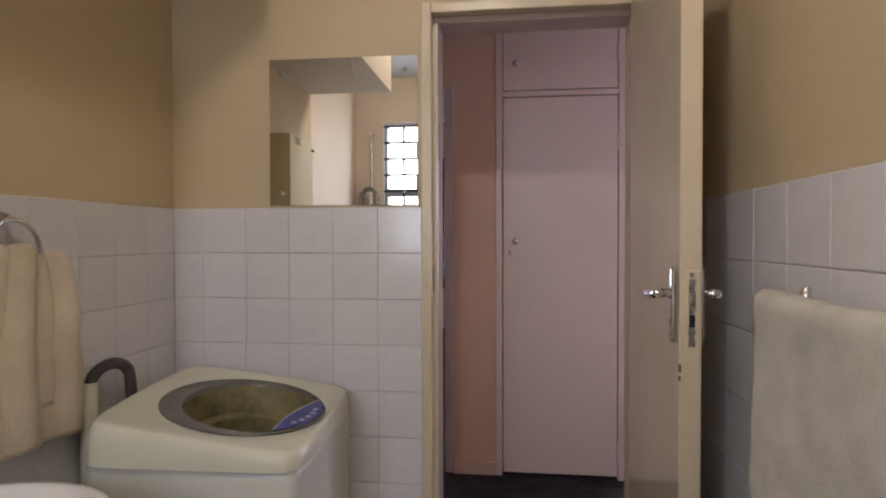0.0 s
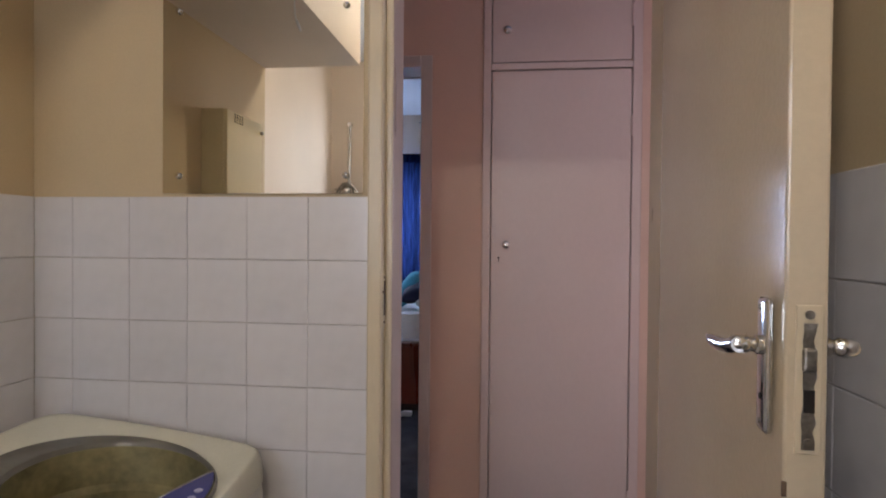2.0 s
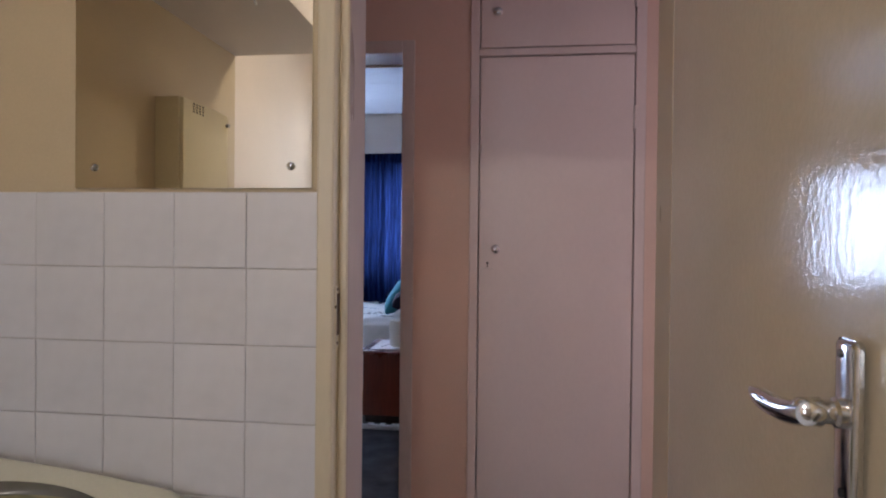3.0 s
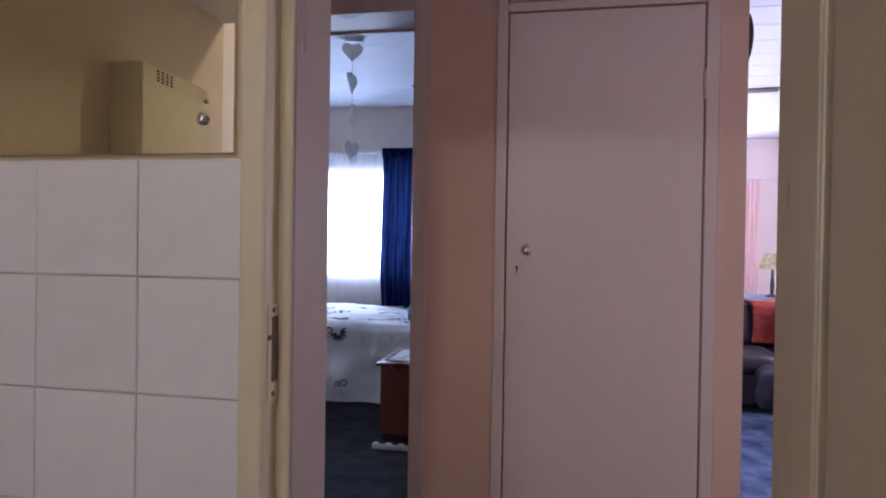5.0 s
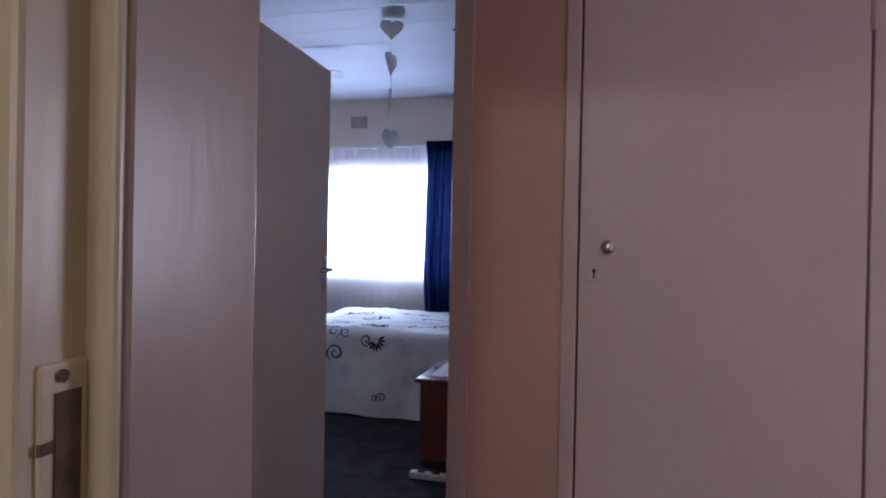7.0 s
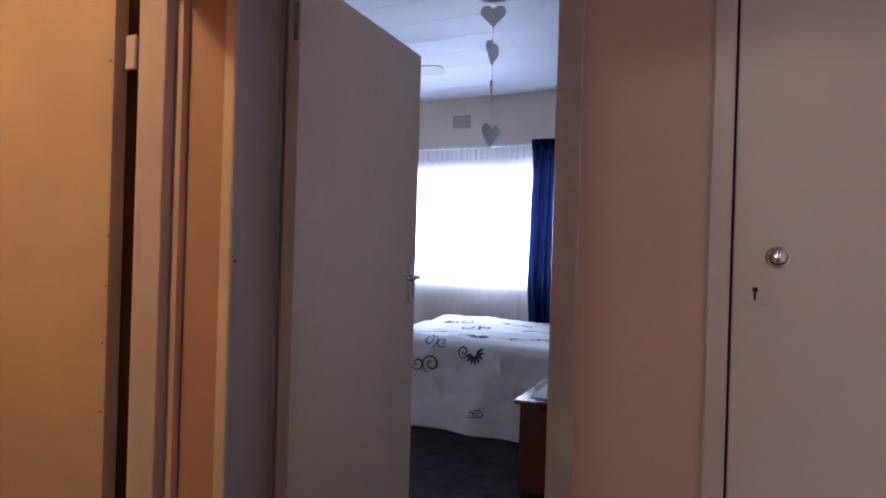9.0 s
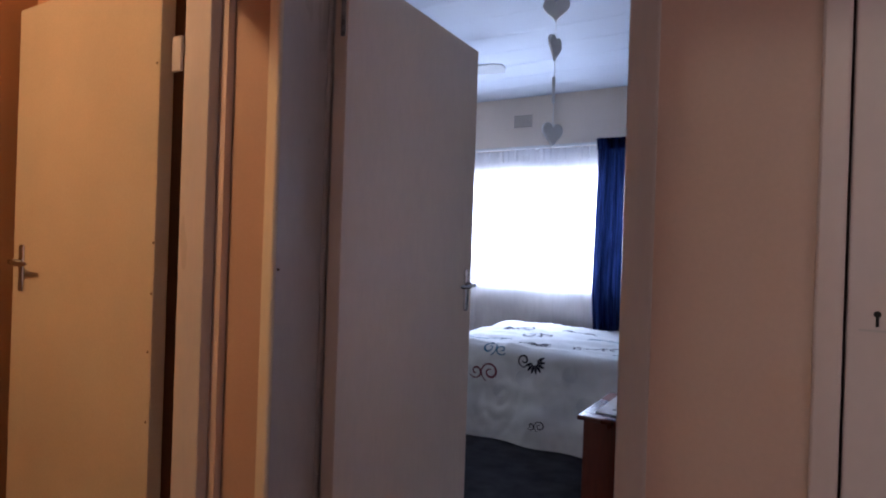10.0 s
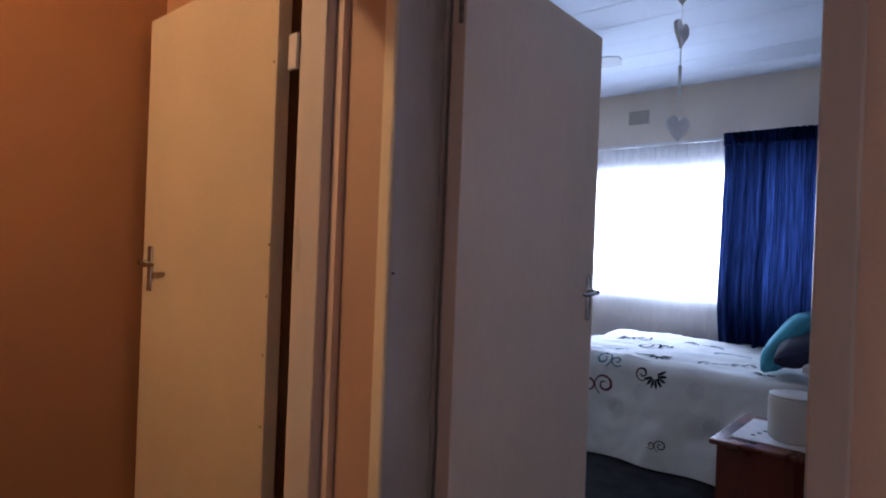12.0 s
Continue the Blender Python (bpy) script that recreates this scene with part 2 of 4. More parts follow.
def soft_box(x0, x1, y0, y1, z0, z1, cuts=10, power=6.0, amp=.01, scale=6, seed=0):
    """A rounded, slightly uneven block, like something stuffed or folded."""
    bm = bmesh.new()
    bmesh.ops.create_cube(bm, size=2)
    bmesh.ops.subdivide_edges(bm, edges=bm.edges, cuts=cuts, use_grid_fill=True)
    c, h = Vector(((x0 + x1) / 2, (y0 + y1) / 2, (z0 + z1) / 2)), Vector(((x1 - x0) / 2, (y1 - y0) / 2, (z1 - z0) / 2))
    for v in bm.verts:
        p = v.co
        k = (abs(p.x) ** power + abs(p.y) ** power + abs(p.z) ** power) ** (1 / power)
        q = Vector((p.x / k * h.x, p.y / k * h.y, p.z / k * h.z)) + c
        v.co = q + wob(q, scale, amp, seed)
    return bm


def solid(ob, t, offset=0.0):
    m = ob.modifiers.new("thickness", "SOLIDIFY")
    m.thickness, m.offset = t, offset
    return ob


# ---- numbers of the plan ----
YB, YH = 1.64, 1.79            # bathroom side and hall side of the wall between them
YN = 2.84                      # north wall of the hall
XW, XE = -.905, .773           # bathroom side walls
HC = 2.66                      # ceilings
ZT = 1.355                     # top of the wall tiles
PITCH = .153
YBN = 6.88                     # bedroom window wall
XL, YL = 3.2, 9.15             # living room far corner


def wall(name, spans, material, label=""):
    first = setting(part(name, boxes(spans[0]), material), label, "wall")
    for b in spans[1:]:
        part("wall_section", boxes(b), material, first)
    return first


# bathroom and hall
wall_bath = wall("wall_bathroom_north", [(-1.205, -.03, YB, 1.71, 0, HC), (.685, 1.0, YB, 1.71, 0, HC), (-.03, .685, YB, 1.71, 2.0, HC)], M_BEIGE, "beige painted bathroom wall above white tiles")
wall("wall_hall_south", [(-1.205, -.03, 1.71, YH, 0, HC), (.685, 2.1, 1.71, YH, 0, HC), (-.03, .685, 1.71, YH, 2.0, HC)], M_PINK, "pink painted hall wall")
wall_west = wall("wall_bathroom_west", [(-1.14, XW, .22, YB, 0, HC), (-1.205, -1.14, .221, YB, 0, HC)], M_BEIGE, "beige painted bathroom wall above white tiles")
wall_east = wall("wall_bathroom_east", [(XE, 1.0, -1.9, YB, 0, HC)], M_BEIGE, "beige painted bathroom wall above white tiles")
wall("wall_alcove", [(-1.26, -1.14, -1.6, .22, 0, HC)], M_CREAM, "cream painted shower alcove wall")
wall("wall_bathroom_south", [(-1.26, -.88, -1.72, -1.6, 0, HC), (-.28, XE, -1.72, -1.6, 0, HC), (-.88, -.28, -1.72, -1.6, 0, 1.05), (-.88, -.28, -1.72, -1.6, 2.27, HC)], M_CREAM, "cream painted bathroom wall round the window")
setting(part("bulkhead", boxes((XW, -.43, .221, 1.29, 2.085, HC)), M_CREAM), "cream boxed bulkhead under the bathroom ceiling", "bulkhead")
setting(part("floor_bathroom", boxes((-1.72, 1.0, -1.9, 1.68, -.1, 0)), M_BFLOOR), "grey bathroom floor", "floor")
setting(part("floor", boxes((-4, XL + .2, 1.68, YL + .2, -.1, 0), (-2.17, -1.72, -.5, 1.68, -.1, 0)), M_CARPET), "charcoal carpet through hall and bedroom", "floor")
setting(part("ceiling_bathroom", boxes((-1.72, 1.0, -1.9, 1.71, HC, HC + .1)), M_CEIL), "white ceiling", "ceiling")
setting(part("ceiling_hall", boxes((-4, 2.1, 1.71, 2.92, HC, HC + .1), (-2.17, -1.72, -.5, 1.71, HC, HC + .1)), M_CEIL), "white ceiling", "ceiling")

# hall north wall with the bedroom doorway; cupboard niche; partition to the living room
wall_hall = wall("wall_hall_north", [(-4, -1.08, YN, 2.92, 0, HC), (-.0518, .17, YN, 2.92, 0, HC), (-.9375, -.0518, YN, 2.92, 2.058, HC), (.835, .915, YN, 3.0, 0, HC)], M_PINK, "pink painted hall wall")
# same wall as above, coloured russet for the amber light falling here
wall("wall_hall_corner", [(-1.08, -.9375, YN, 2.92, 0, HC)], M_CORNER, "strip of hall wall between two doorways, warm lamp tone in its russet colour")
wall("wall_bedroom_south", [(-4, -.97, 2.92, 3.0, 0, HC), (-.0518, .17, 2.92, 3.0, 0, HC), (-.97, -.0518, 2.92, 3.0, 2.058, HC)], M_CREAM, "cream painted bedroom wall")
wall("wall_partition", [(.835, .915, 3.0, YL, 0, HC)], M_ROSE, "pale rose wall between bedroom and living room")
wall("wall_hall_west", [(-1.205, -1.08, 1.72, 1.98, 0, HC), (-1.205, -1.08, 2.82, YN, 0, HC), (-1.205, -1.08, 1.98, 2.82, 2.02, HC)], M_PINK, "pink painted hall wall")
wall("wall_hall_east", [(2.0, 2.1, YH, 2.84, 0, HC)], M_PINK, "pink painted hall wall")
wall("wall_living_south", [(2.0, XL, 2.74, 2.84, 0, HC)], M_ROSE, "pale rose living room wall")

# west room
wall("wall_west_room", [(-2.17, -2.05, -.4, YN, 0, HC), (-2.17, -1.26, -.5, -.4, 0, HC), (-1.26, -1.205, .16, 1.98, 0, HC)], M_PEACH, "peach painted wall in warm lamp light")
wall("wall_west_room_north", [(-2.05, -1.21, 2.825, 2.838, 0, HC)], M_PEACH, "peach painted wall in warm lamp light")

# bedroom and living room
wall("wall_bedroom_north", [(-3.4, -2.95, YBN, 7.1, 0, HC), (-.57, .84, YBN, 7.1, 0, HC), (-2.95, -.57, YBN, 7.1, 0, .93), (-2.95, -.57, YBN, 7.1, 1.955, HC)], M_CREAM, "cream painted bedroom wall round the window")
wall("wall_bedroom_west", [(-3.4, -3.3, 3.0, YBN, 0, HC)], M_CREAM, "cream painted bedroom wall")
wall("wall_living_north", [(.915, 1.0, YL, 9.4, 0, HC), (2.5, XL + .2, YL, 9.4, 0, HC), (1.0, 2.5, YL, 9.4, 0, .75), (1.0, 2.5, YL, 9.4, 2.25, HC)], M_ROSE, "pale rose living room wall round the window")
wall("wall_living_east", [(XL, XL + .2, 2.74, 4.3, 0, HC), (XL, XL + .2, 5.8, YL, 0, HC), (XL, XL + .2, 4.3, 5.8, 0, .8), (XL, XL + .2, 4.3, 5.8, 2.2, HC)], M_ROSE, "pale rose living room wall")


def board_ceiling(name, x0, x1, y0, y1, z, w, first=0.0, gap=.006):
    bm, y, step = bmesh.new(), y0, first or w
    while y < y1 - .01:
        box(bm, x0, x1, y, min(y + step, y1) - gap, z, z + .02)
        y, step = y + step, w
    ob = setting(part(name, bm, M_CEIL), "white boarded ceiling with thin dark joints", "ceiling")
    setting(part("ceiling_backing", boxes((x0, x1, y0, y1, z + .016, z + .1)), M_JOINT, ob))


board_ceiling("ceiling_bedroom", -3.4, .84, 2.98, YBN, HC, .30, .28, .0035)
board_ceiling("ceiling_living", .915, XL, 2.84, YL, HC, .30, .045, .009)

# ---- door frames ----


def door_frame(name, label, span, y_front, y_stop, y_back, head, lip=.035, stop=.013, material=None, other=None, lip_left=0.0):
    """A rebated frame in a wall that runs along x: span is the clear way between the stops."""
    x0, x1 = span
    e = thing(name, label, "door frame")
    for s, x in ((-1, x0), (1, x1)):
        w = lip_left if s < 0 and lip_left else lip
        a, b = sorted((x + s * stop, x + s * (stop + w)))
        c, d = sorted((x, x + s * (stop + w)))
        part("jamb", boxes((a, b, y_front, y_stop, 0, head + stop + lip), bevel=.004), material, e)
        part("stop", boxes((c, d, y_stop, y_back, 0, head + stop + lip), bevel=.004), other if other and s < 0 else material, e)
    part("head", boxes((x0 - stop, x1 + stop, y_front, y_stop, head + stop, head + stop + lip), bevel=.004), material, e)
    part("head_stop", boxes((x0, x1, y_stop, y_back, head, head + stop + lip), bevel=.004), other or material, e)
    return e


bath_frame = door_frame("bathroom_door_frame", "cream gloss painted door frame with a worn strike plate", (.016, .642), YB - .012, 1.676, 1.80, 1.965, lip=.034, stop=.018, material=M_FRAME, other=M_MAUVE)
for x0, x1 in ((-.034, .0155), (.6425, .692)):
    part("stop_edge", boxes((x0, x1, 1.668, 1.6755, 0, 1.962), bevel=.003), M_FRAME, bath_frame, "cream painted edge of the stop")
strike = part("strike_plate", boxes((-.004, .0005, 1.640, 1.668, 1.044, 1.170), bevel=.0015), M_FRAME, bath_frame, "painted-over strike plate")
part("latch_slot", boxes((-.001, .0015, 1.648, 1.663, 1.072, 1.155)), M_SCRAPE, strike)
for z in (1.056, 1.163):
    part("screw", tube(bmesh.new(), [(-.0002, 1.652, z), (.0018, 1.652, z)], .0035, 8), M_SCRAPE, strike)
part("bolt_notch", boxes((-.001, .0012, 1.6395, 1.648, 1.126, 1.132)), M_SCRAPE, strike)

bed_frame = door_frame("bedroom_door_frame", "pale gloss painted bedroom door frame", (-.912, -.108), YN - .004, 3.004, 3.018, 2.005, lip=.05, stop=.006, material=M_HFRAME, lip_left=.02)

part("casing", box(bmesh.new(), -.939, -.898, YN - .020, YN - .005, 0, 2.06, .008, 3), M_CASING, bed_frame, "cream gloss edge lapping on the wall")
part("rebate", boxes((-.968, -.8885, 3.0185, 3.045, 0, 1.99), bevel=.002), M_HFRAME, bed_frame)
for x, z in ((-.913, 1.187), (-.107, 1.77)):
    part("nail_head", tube(bmesh.new(), [(x - .002, YN + .012, z), (x + .002, YN + .012, z)], .003, 8), M_SCRAPE, bed_frame)
west_frame = thing("west_door_frame", "pale gloss painted door frame in warm light", "door frame")
for y0, y1 in ((1.98, 2.01), (2.79, 2.822)):
    part("jamb", boxes((-1.210, -1.108, y0, y1, 0, 2.0), bevel=.004), M_HFRAME, west_frame)
part("head", boxes((-1.210, -1.108, 2.01, 2.79, 1.97, 2.0), bevel=.004), M_HFRAME, west_frame)
hinge = part("hinge", boxes((-1.246, -1.211, 2.780, 2.7895, 1.68, 1.77), bevel=.002), M_HFRAME, west_frame)

# ---- doors ----


def lever_set(leaf, y, side, face, z, lever=1):
    """Plate and lever on the face x = face of a leaf that runs along y; side is the way out of the face."""
    bm = box(bmesh.new(), face - .002, face + side * .011, y - .016, y + .016, z - .075, z + .075, .006, 3)
    pl = smooth(part("handle_plate", bm, M_CHROME, leaf, "worn chrome handle plate"), 40)
    zl = z + .022
    bm = tube(bmesh.new(), [(face + side * .008, y, zl), (face + side * .016, y, zl), (face + side * .018, y, zl), (face + side * .024, y, zl), (face + side * .026, y, zl), (face + side * .040, y, zl), (face + side * .0435, y, zl), (face + side * .045, y, zl)], [.011, .011, .0085, .0085, .0105, .0098, .0070, .0015], 16)
    smooth(part("collar", bm, M_CHROME, pl), 50)
    bm = tube(bmesh.new(), [(face + side * (.037 + .0012 * k), y + lever * (-.008 + k * .0105), zl - .011 * math.sin(k * .23) + .00012 * k * k) for k in range(9)], [.0085, .0092, .0092, .0088, .0086, .0084, .008, .0066, .003], 14)
    smooth(part("lever", bm, M_CHROME, pl, "curved chrome lever"), 60)
    bm = tube(bmesh.new(), [(face + side * .0095, y, z - .035), (face + side * .0118, y, z - .035)], .0035, 10)
    part("keyhole", bm, M_DARK, pl)
    for dz in (-.064, .064):
        part("screw", tube(bmesh.new(), [(face + side * .0095, y + .004, z + dz), (face + side * .0125, y + .004, z + dz)], .003, 8), M_DULL, pl)


# bathroom door, open against the east wall
bdoor = thing("door_1", "cream gloss painted bathroom door standing open with chrome lever handle", "door")
leaf = part("door_leaf", boxes((.599, .641, .920, 1.598, .012, 1.97), bevel=.003), M_LEAF, bdoor)
lever_set(leaf, .957, -1, .599, 1.117)
lever_set(leaf, .957, 1, .641, 1.117, .72)
fp = part("lock_faceplate", boxes((.609, .635, .9185, .922, 1.038, 1.195), bevel=.001), M_FRAME, leaf, "painted lock plate with worn steel")
fp.location.z = -.007
rw = random.Random(3)
bm = bmesh.new()
left, right = [], []
for k in range(15):
    z = 1.043 + k * .0095
    left.append(bm.verts.new((.6155 + rw.uniform(-.001, .0015), .9181, z)))
    right.append(bm.verts.new((.6285 + rw.uniform(-.0025, .0025), .9181, z)))
for k in range(14):
    bm.faces.new((left[k], right[k], right[k + 1], left[k + 1]))
part("worn_steel", bm, M_DULL, fp, "bare worn steel where the paint has gone")
part("latch", boxes((.615, .629, .913, .921, 1.125, 1.150), bevel=.003), M_DULL, fp)
part("bolt_hole", boxes((.617, .628, .9175, .921, 1.082, 1.106)), M_DARK, fp)
for z in (1.05, 1.185):
    part("screw", tube(bmesh.new(), [(.622, .9190, z), (.622, .9165, z)], .005, 10), M_DULL, fp)
for x, z, w, h in ((.5985, .985, .004, .016), (.5985, .968, .003, .01)):
    part("paint_chip", boxes((x - .0005, x + w, .9185, .9215, z, z + h)), M_SCRAPE, leaf)
for z in (.25, 1.7):
    smooth(part("hinge", tube(bmesh.new(), [(.652, 1.604, z), (.652, 1.604, z + .10)], .006, 10), M_DULL, bdoor), 40)

bdoor.matrix_world = Matrix.Translation((.024 + .641, 1.598, 0)) @ Matrix.Rotation(radians(-2.7), 4, "Z") @ Matrix.Translation((-.641, -1.598, 0))

# bedroom door, open into the bedroom
bd = thing("door_2", "cream painted bedroom door standing open into the room", "door", (-.886, 2.992, 0), rz=91.8)
leaf2 = part("door_leaf", boxes((.0, .742, -.042, 0, .012, 1.965), bevel=.003), M_LEAF2, bd)


def lever_simple(leaf, x, face, side, z, way):
    bm = box(bmesh.new(), x - .014, x + .014, min(face, face + side * .009), max(face, face + side * .009), z - .073, z + .073, .005, 2)
    pl = smooth(part("handle_plate", bm, M_CHROME, leaf, "chrome handle plate"), 40)
    bm = tube(bmesh.new(), [(x, face, z + .02), (x, face + side * .034, z + .02), (x + way * .012, face + side * .042, z + .02), (x + way * .05, face + side * .040, z + .014), (x + way * .092, face + side * .036, z + .016), (x + way * .102, face + side * .035, z + .018)], [.008, .008, .008, .0075, .006, .003], 12)
    smooth(part("lever", bm, M_CHROME, pl), 60)


lever_simple(leaf2, .695, -.042, -1, 1.105, -1)
lever_simple(leaf2, .695, 0, 1, 1.105, -1)
for z in (.2, 1.78):
    part("hinge", tube(bmesh.new(), [(-.004, -.03, z), (-.004, -.03, z + .1)], .006, 10), M_DULL, bd)

# west door, open into the lamp-lit room
wd = thing("door_3", "cream painted door standing open in warm lamp light", "door", (-1.256, 2.797, 0), rz=180)
leaf3 = part("door_leaf", boxes((.002, .748, 0, .040, .012, 1.965), bevel=.003), M_LEAF, wd)
lever_simple(leaf3, .682, .040, 1, 1.145, -1)
lever_simple(leaf3, .682, 0, -1, 1.145, -1)
for z in (.35, .52, .78, .96, 1.11, 1.24, 1.70):
    part("nail_head", tube(bmesh.new(), [(.012 + .006 * math.sin(z * 9), .038, z), (.012 + .006 * math.sin(z * 9), .0412, z)], .0035, 8), M_SCRAPE, leaf3)

# ---- hall cupboard ----
cup = thing("built_in_cupboard", "pale lilac painted built-in hall cupboard with round chrome knobs, closed", "cupboard", (0, 0, 0))
X0, X1 = .209, .792
part("frame_stile", boxes((.17, X0 - .004, YN - .012, 3.4, 0, HC), bevel=.004), M_LILAC, cup)
part("frame_stile", boxes((X1 + .004, .835, YN - .012, 3.4, 0, HC), bevel=.004), M_LILAC, cup)
part("frame_rail", boxes((X0 - .004, X1 + .004, YN - .012, 3.4, 1.986, 2.014), bevel=.003), M_LILAC, cup)
part("frame_rail", boxes((X0 - .004, X1 + .004, YN - .012, 3.4, 2.45, HC), bevel=.003), M_LILAC, cup)
part("plinth", boxes((X0 - .004, X1 + .004, YN + .006, 3.4, 0, .016)), M_DARK, cup)
part("cupboard_back", boxes((X0, X1, YN + .025, 3.38, .017, 2.45)), M_DARK, cup)


def cupboard_door(z0, z1, zk):
    d = part("cupboard_door", boxes((X0, X1, YN - .008, YN + .014, z0, z1), bevel=.003), M_LILAC, cup)
    dome = ((.009, .0175), (.0118, .0178), (.0128, .0150), (.0190, .0158), (.0225, .0140), (.0250, .0100), (.0262, .0050), (.0266, .0010))
    bm = tube(bmesh.new(), [(.274, YN - y, zk) for y, r in dome], [r for y, r in dome], 24)
    smooth(part("knob", bm, M_CHROME, d, "round domed chrome knob"), 50)
    return d


low = cupboard_door(.020, 1.981, 1.236)
cupboard_door(2.019, 2.445, 2.157)
kh = part("keyhole", tube(bmesh.new(), [(.243, YN - .0075, 1.181), (.243, YN - .0095, 1.181)], .0045, 10), M_DARK, low)
part("keyhole_slot", boxes((.2412, .2448, YN - .0095, YN - .0075, 1.164, 1.180)), M_DARK, low)
part("scratched_patch", boxes((.222, .266, YN - .0086, YN - .0078, 1.157, 1.160)), M_HFRAME, low)
for z in (.16, 1.74, 2.2):
    h = part("hinge", boxes((X1 - .004, X1 + .012, YN - .013, YN - .006, z - .045, z + .045), bevel=.002), M_LILAC, cup, "painted butt hinge")
    smooth(part("hinge_pin", tube(bmesh.new(), [(X1 + .002, YN - .014, z - .045), (X1 + .002, YN - .014, z + .045)], .004, 8), M_LILAC, h), 40)

# skirting boards of the hall
for i, b in enumerate(((-.05, .168, YN - .014, YN, 0, .07), (.837, .915, YN - .014, YN, 0, .07), (-1.07, -.94, YN - .014, YN, 0, .07))):
    setting(part("baseboard", box(bmesh.new(), *b, .003), M_PINK), "pink painted skirting board", "skirting")

# round dark unit on the end of the partition
rd = thing("wall_unit", "small round dark unit on the wall end", "wall unit")
smooth(part("casing", tube(bmesh.new(), [(.916, 2.92, 1.89), (.925, 2.92, 1.89), (.932, 2.92, 1.89)], [.085, .085, .07], 24), M_WOODD, rd), 40)

# ---- bathroom ----
mir = thing("wall_mirror", "frameless rectangular wall mirror held by four chrome caps", "mirror")
part("glass", boxes((-.553, -.047, YB - .0065, YB - .001, 1.3615, 1.852), bevel=.001), M_MIRROR, mir)
for x, z in ((-.510, 1.806), (-.090, 1.806), (-.510, 1.405), (-.090, 1.405)):
    bm = tube(bmesh.new(), [(x, YB - .006, z), (x, YB - .009, z), (x, YB - .012, z), (x, YB - .0135, z)], [.008, .008, .006, .002], 14)
    smooth(part("mirror_cap", bm, M_CHROME, mir, "domed chrome cap"), 50)

# washing machine
wm = thing("washing_machine", "aged white top-loading washing machine with a grey oval lid", "washing machine", (-.515, 1.318, 0), rz=2)
bm = box(bmesh.new(), -.284, .258, -.270, .270, .03, .700, .03, 4)
bmesh.ops.delete(bm, geom=[f for f in bm.faces if f.calc_center_median().z > .695], context="FACES")
smooth(part("cabinet", bm, M_PANEL, wm), 40)


CX, CY, RX, RY = .013, .008, .229, .211


def lid_z(x, y):
    """The lid leans down to the control side and up to the wall."""
    return .768 - .13 * (x - CX) + .06 * (y - CY)


def cover(u, v):
    """The top cover: from the oval opening out over a rounded shoulder to the seam."""
    a = 2 * math.pi * u
    ca, sa = math.cos(a), math.sin(a)
    k = (abs(ca) ** 11 + abs(sa) ** 11) ** (-1 / 11)
    ox, oy = -.010 + (.282 if ca < 0 else .276) * ca * k, .281 * sa * k
    ix, iy = CX + RX * ca, CY + RY * sa
    s = min(1, v / .55)
    if v <= .55:
        w = s * .80
        x, y = ix + (ox - ix) * w, iy + (oy - iy) * w
        z = lid_z(x, y) + .004 + .010 * math.sin(s * math.pi * .5)
    else:
        s = (v - .55) / .45
        w = .80 + .20 * math.sin(s * math.pi / 2) ** .8
        x, y = ix + (ox - ix) * w, iy + (oy - iy) * w
        top = lid_z(x, y) + .014
        z = .694 + (top - .694) * math.cos(s * math.pi / 2) ** .8
    return Vector((x, y, z))


bm = grid(bmesh.new(), cover, 96, 22)
bmesh.ops.remove_doubles(bm, verts=bm.verts, dist=1e-5)
smooth(part("top_cover", bm, M_PLASTIC, wm, "yellowed plastic top cover with rounded shoulders"))


def ellipse(rx, ry, n, z):
    return [(CX + rx * math.cos(2 * math.pi * k / n), CY + ry * math.sin(2 * math.pi * k / n), z) for k in range(n)]


def rings_mesh(rs):
    bm, vs = bmesh.new(), []
    for pts in rs:
        vs.append([bm.verts.new(p) for p in pts])
    n = len(vs[0])
    for a, b in zip(vs, vs[1:]):
        for k in range(n):
            bm.faces.new((a[k], a[(k + 1) % n], b[(k + 1) % n], b[k]))
    return bm, vs


def tilt(pts, dz=0):
    return [(x, y, lid_z(x, y) + z + dz) for x, y, z in pts]


def inner(rx, ry, z):
    """Rings of the round window, set off towards the control side."""
    return tilt([(x + .026, y + .014, h) for x, y, h in ellipse(rx, ry, 64, z)])


bm, vs = rings_mesh([tilt(ellipse(RX, RY, 64, .006)), tilt(ellipse(RX - .005, RY - .004, 64, .010)), inner(.196, .190, .005), inner(.191, .185, -.006)])
lid_ring = smooth(part("lid_ring", bm, M_RING, wm, "grey smoked lid rim"), 50)
bm, vs = rings_mesh([inner(.191, .185, -.006), inner(.188, .182, -.05), inner(.184, .178, -.085), inner(.168, .162, -.095), inner(.163, .157, -.20), inner(.148, .142, -.30)])
bm.faces.new(vs[-1])
smooth(part("tub", bm, M_TUB, wm, "olive brown tub seen through the lid"), 40)
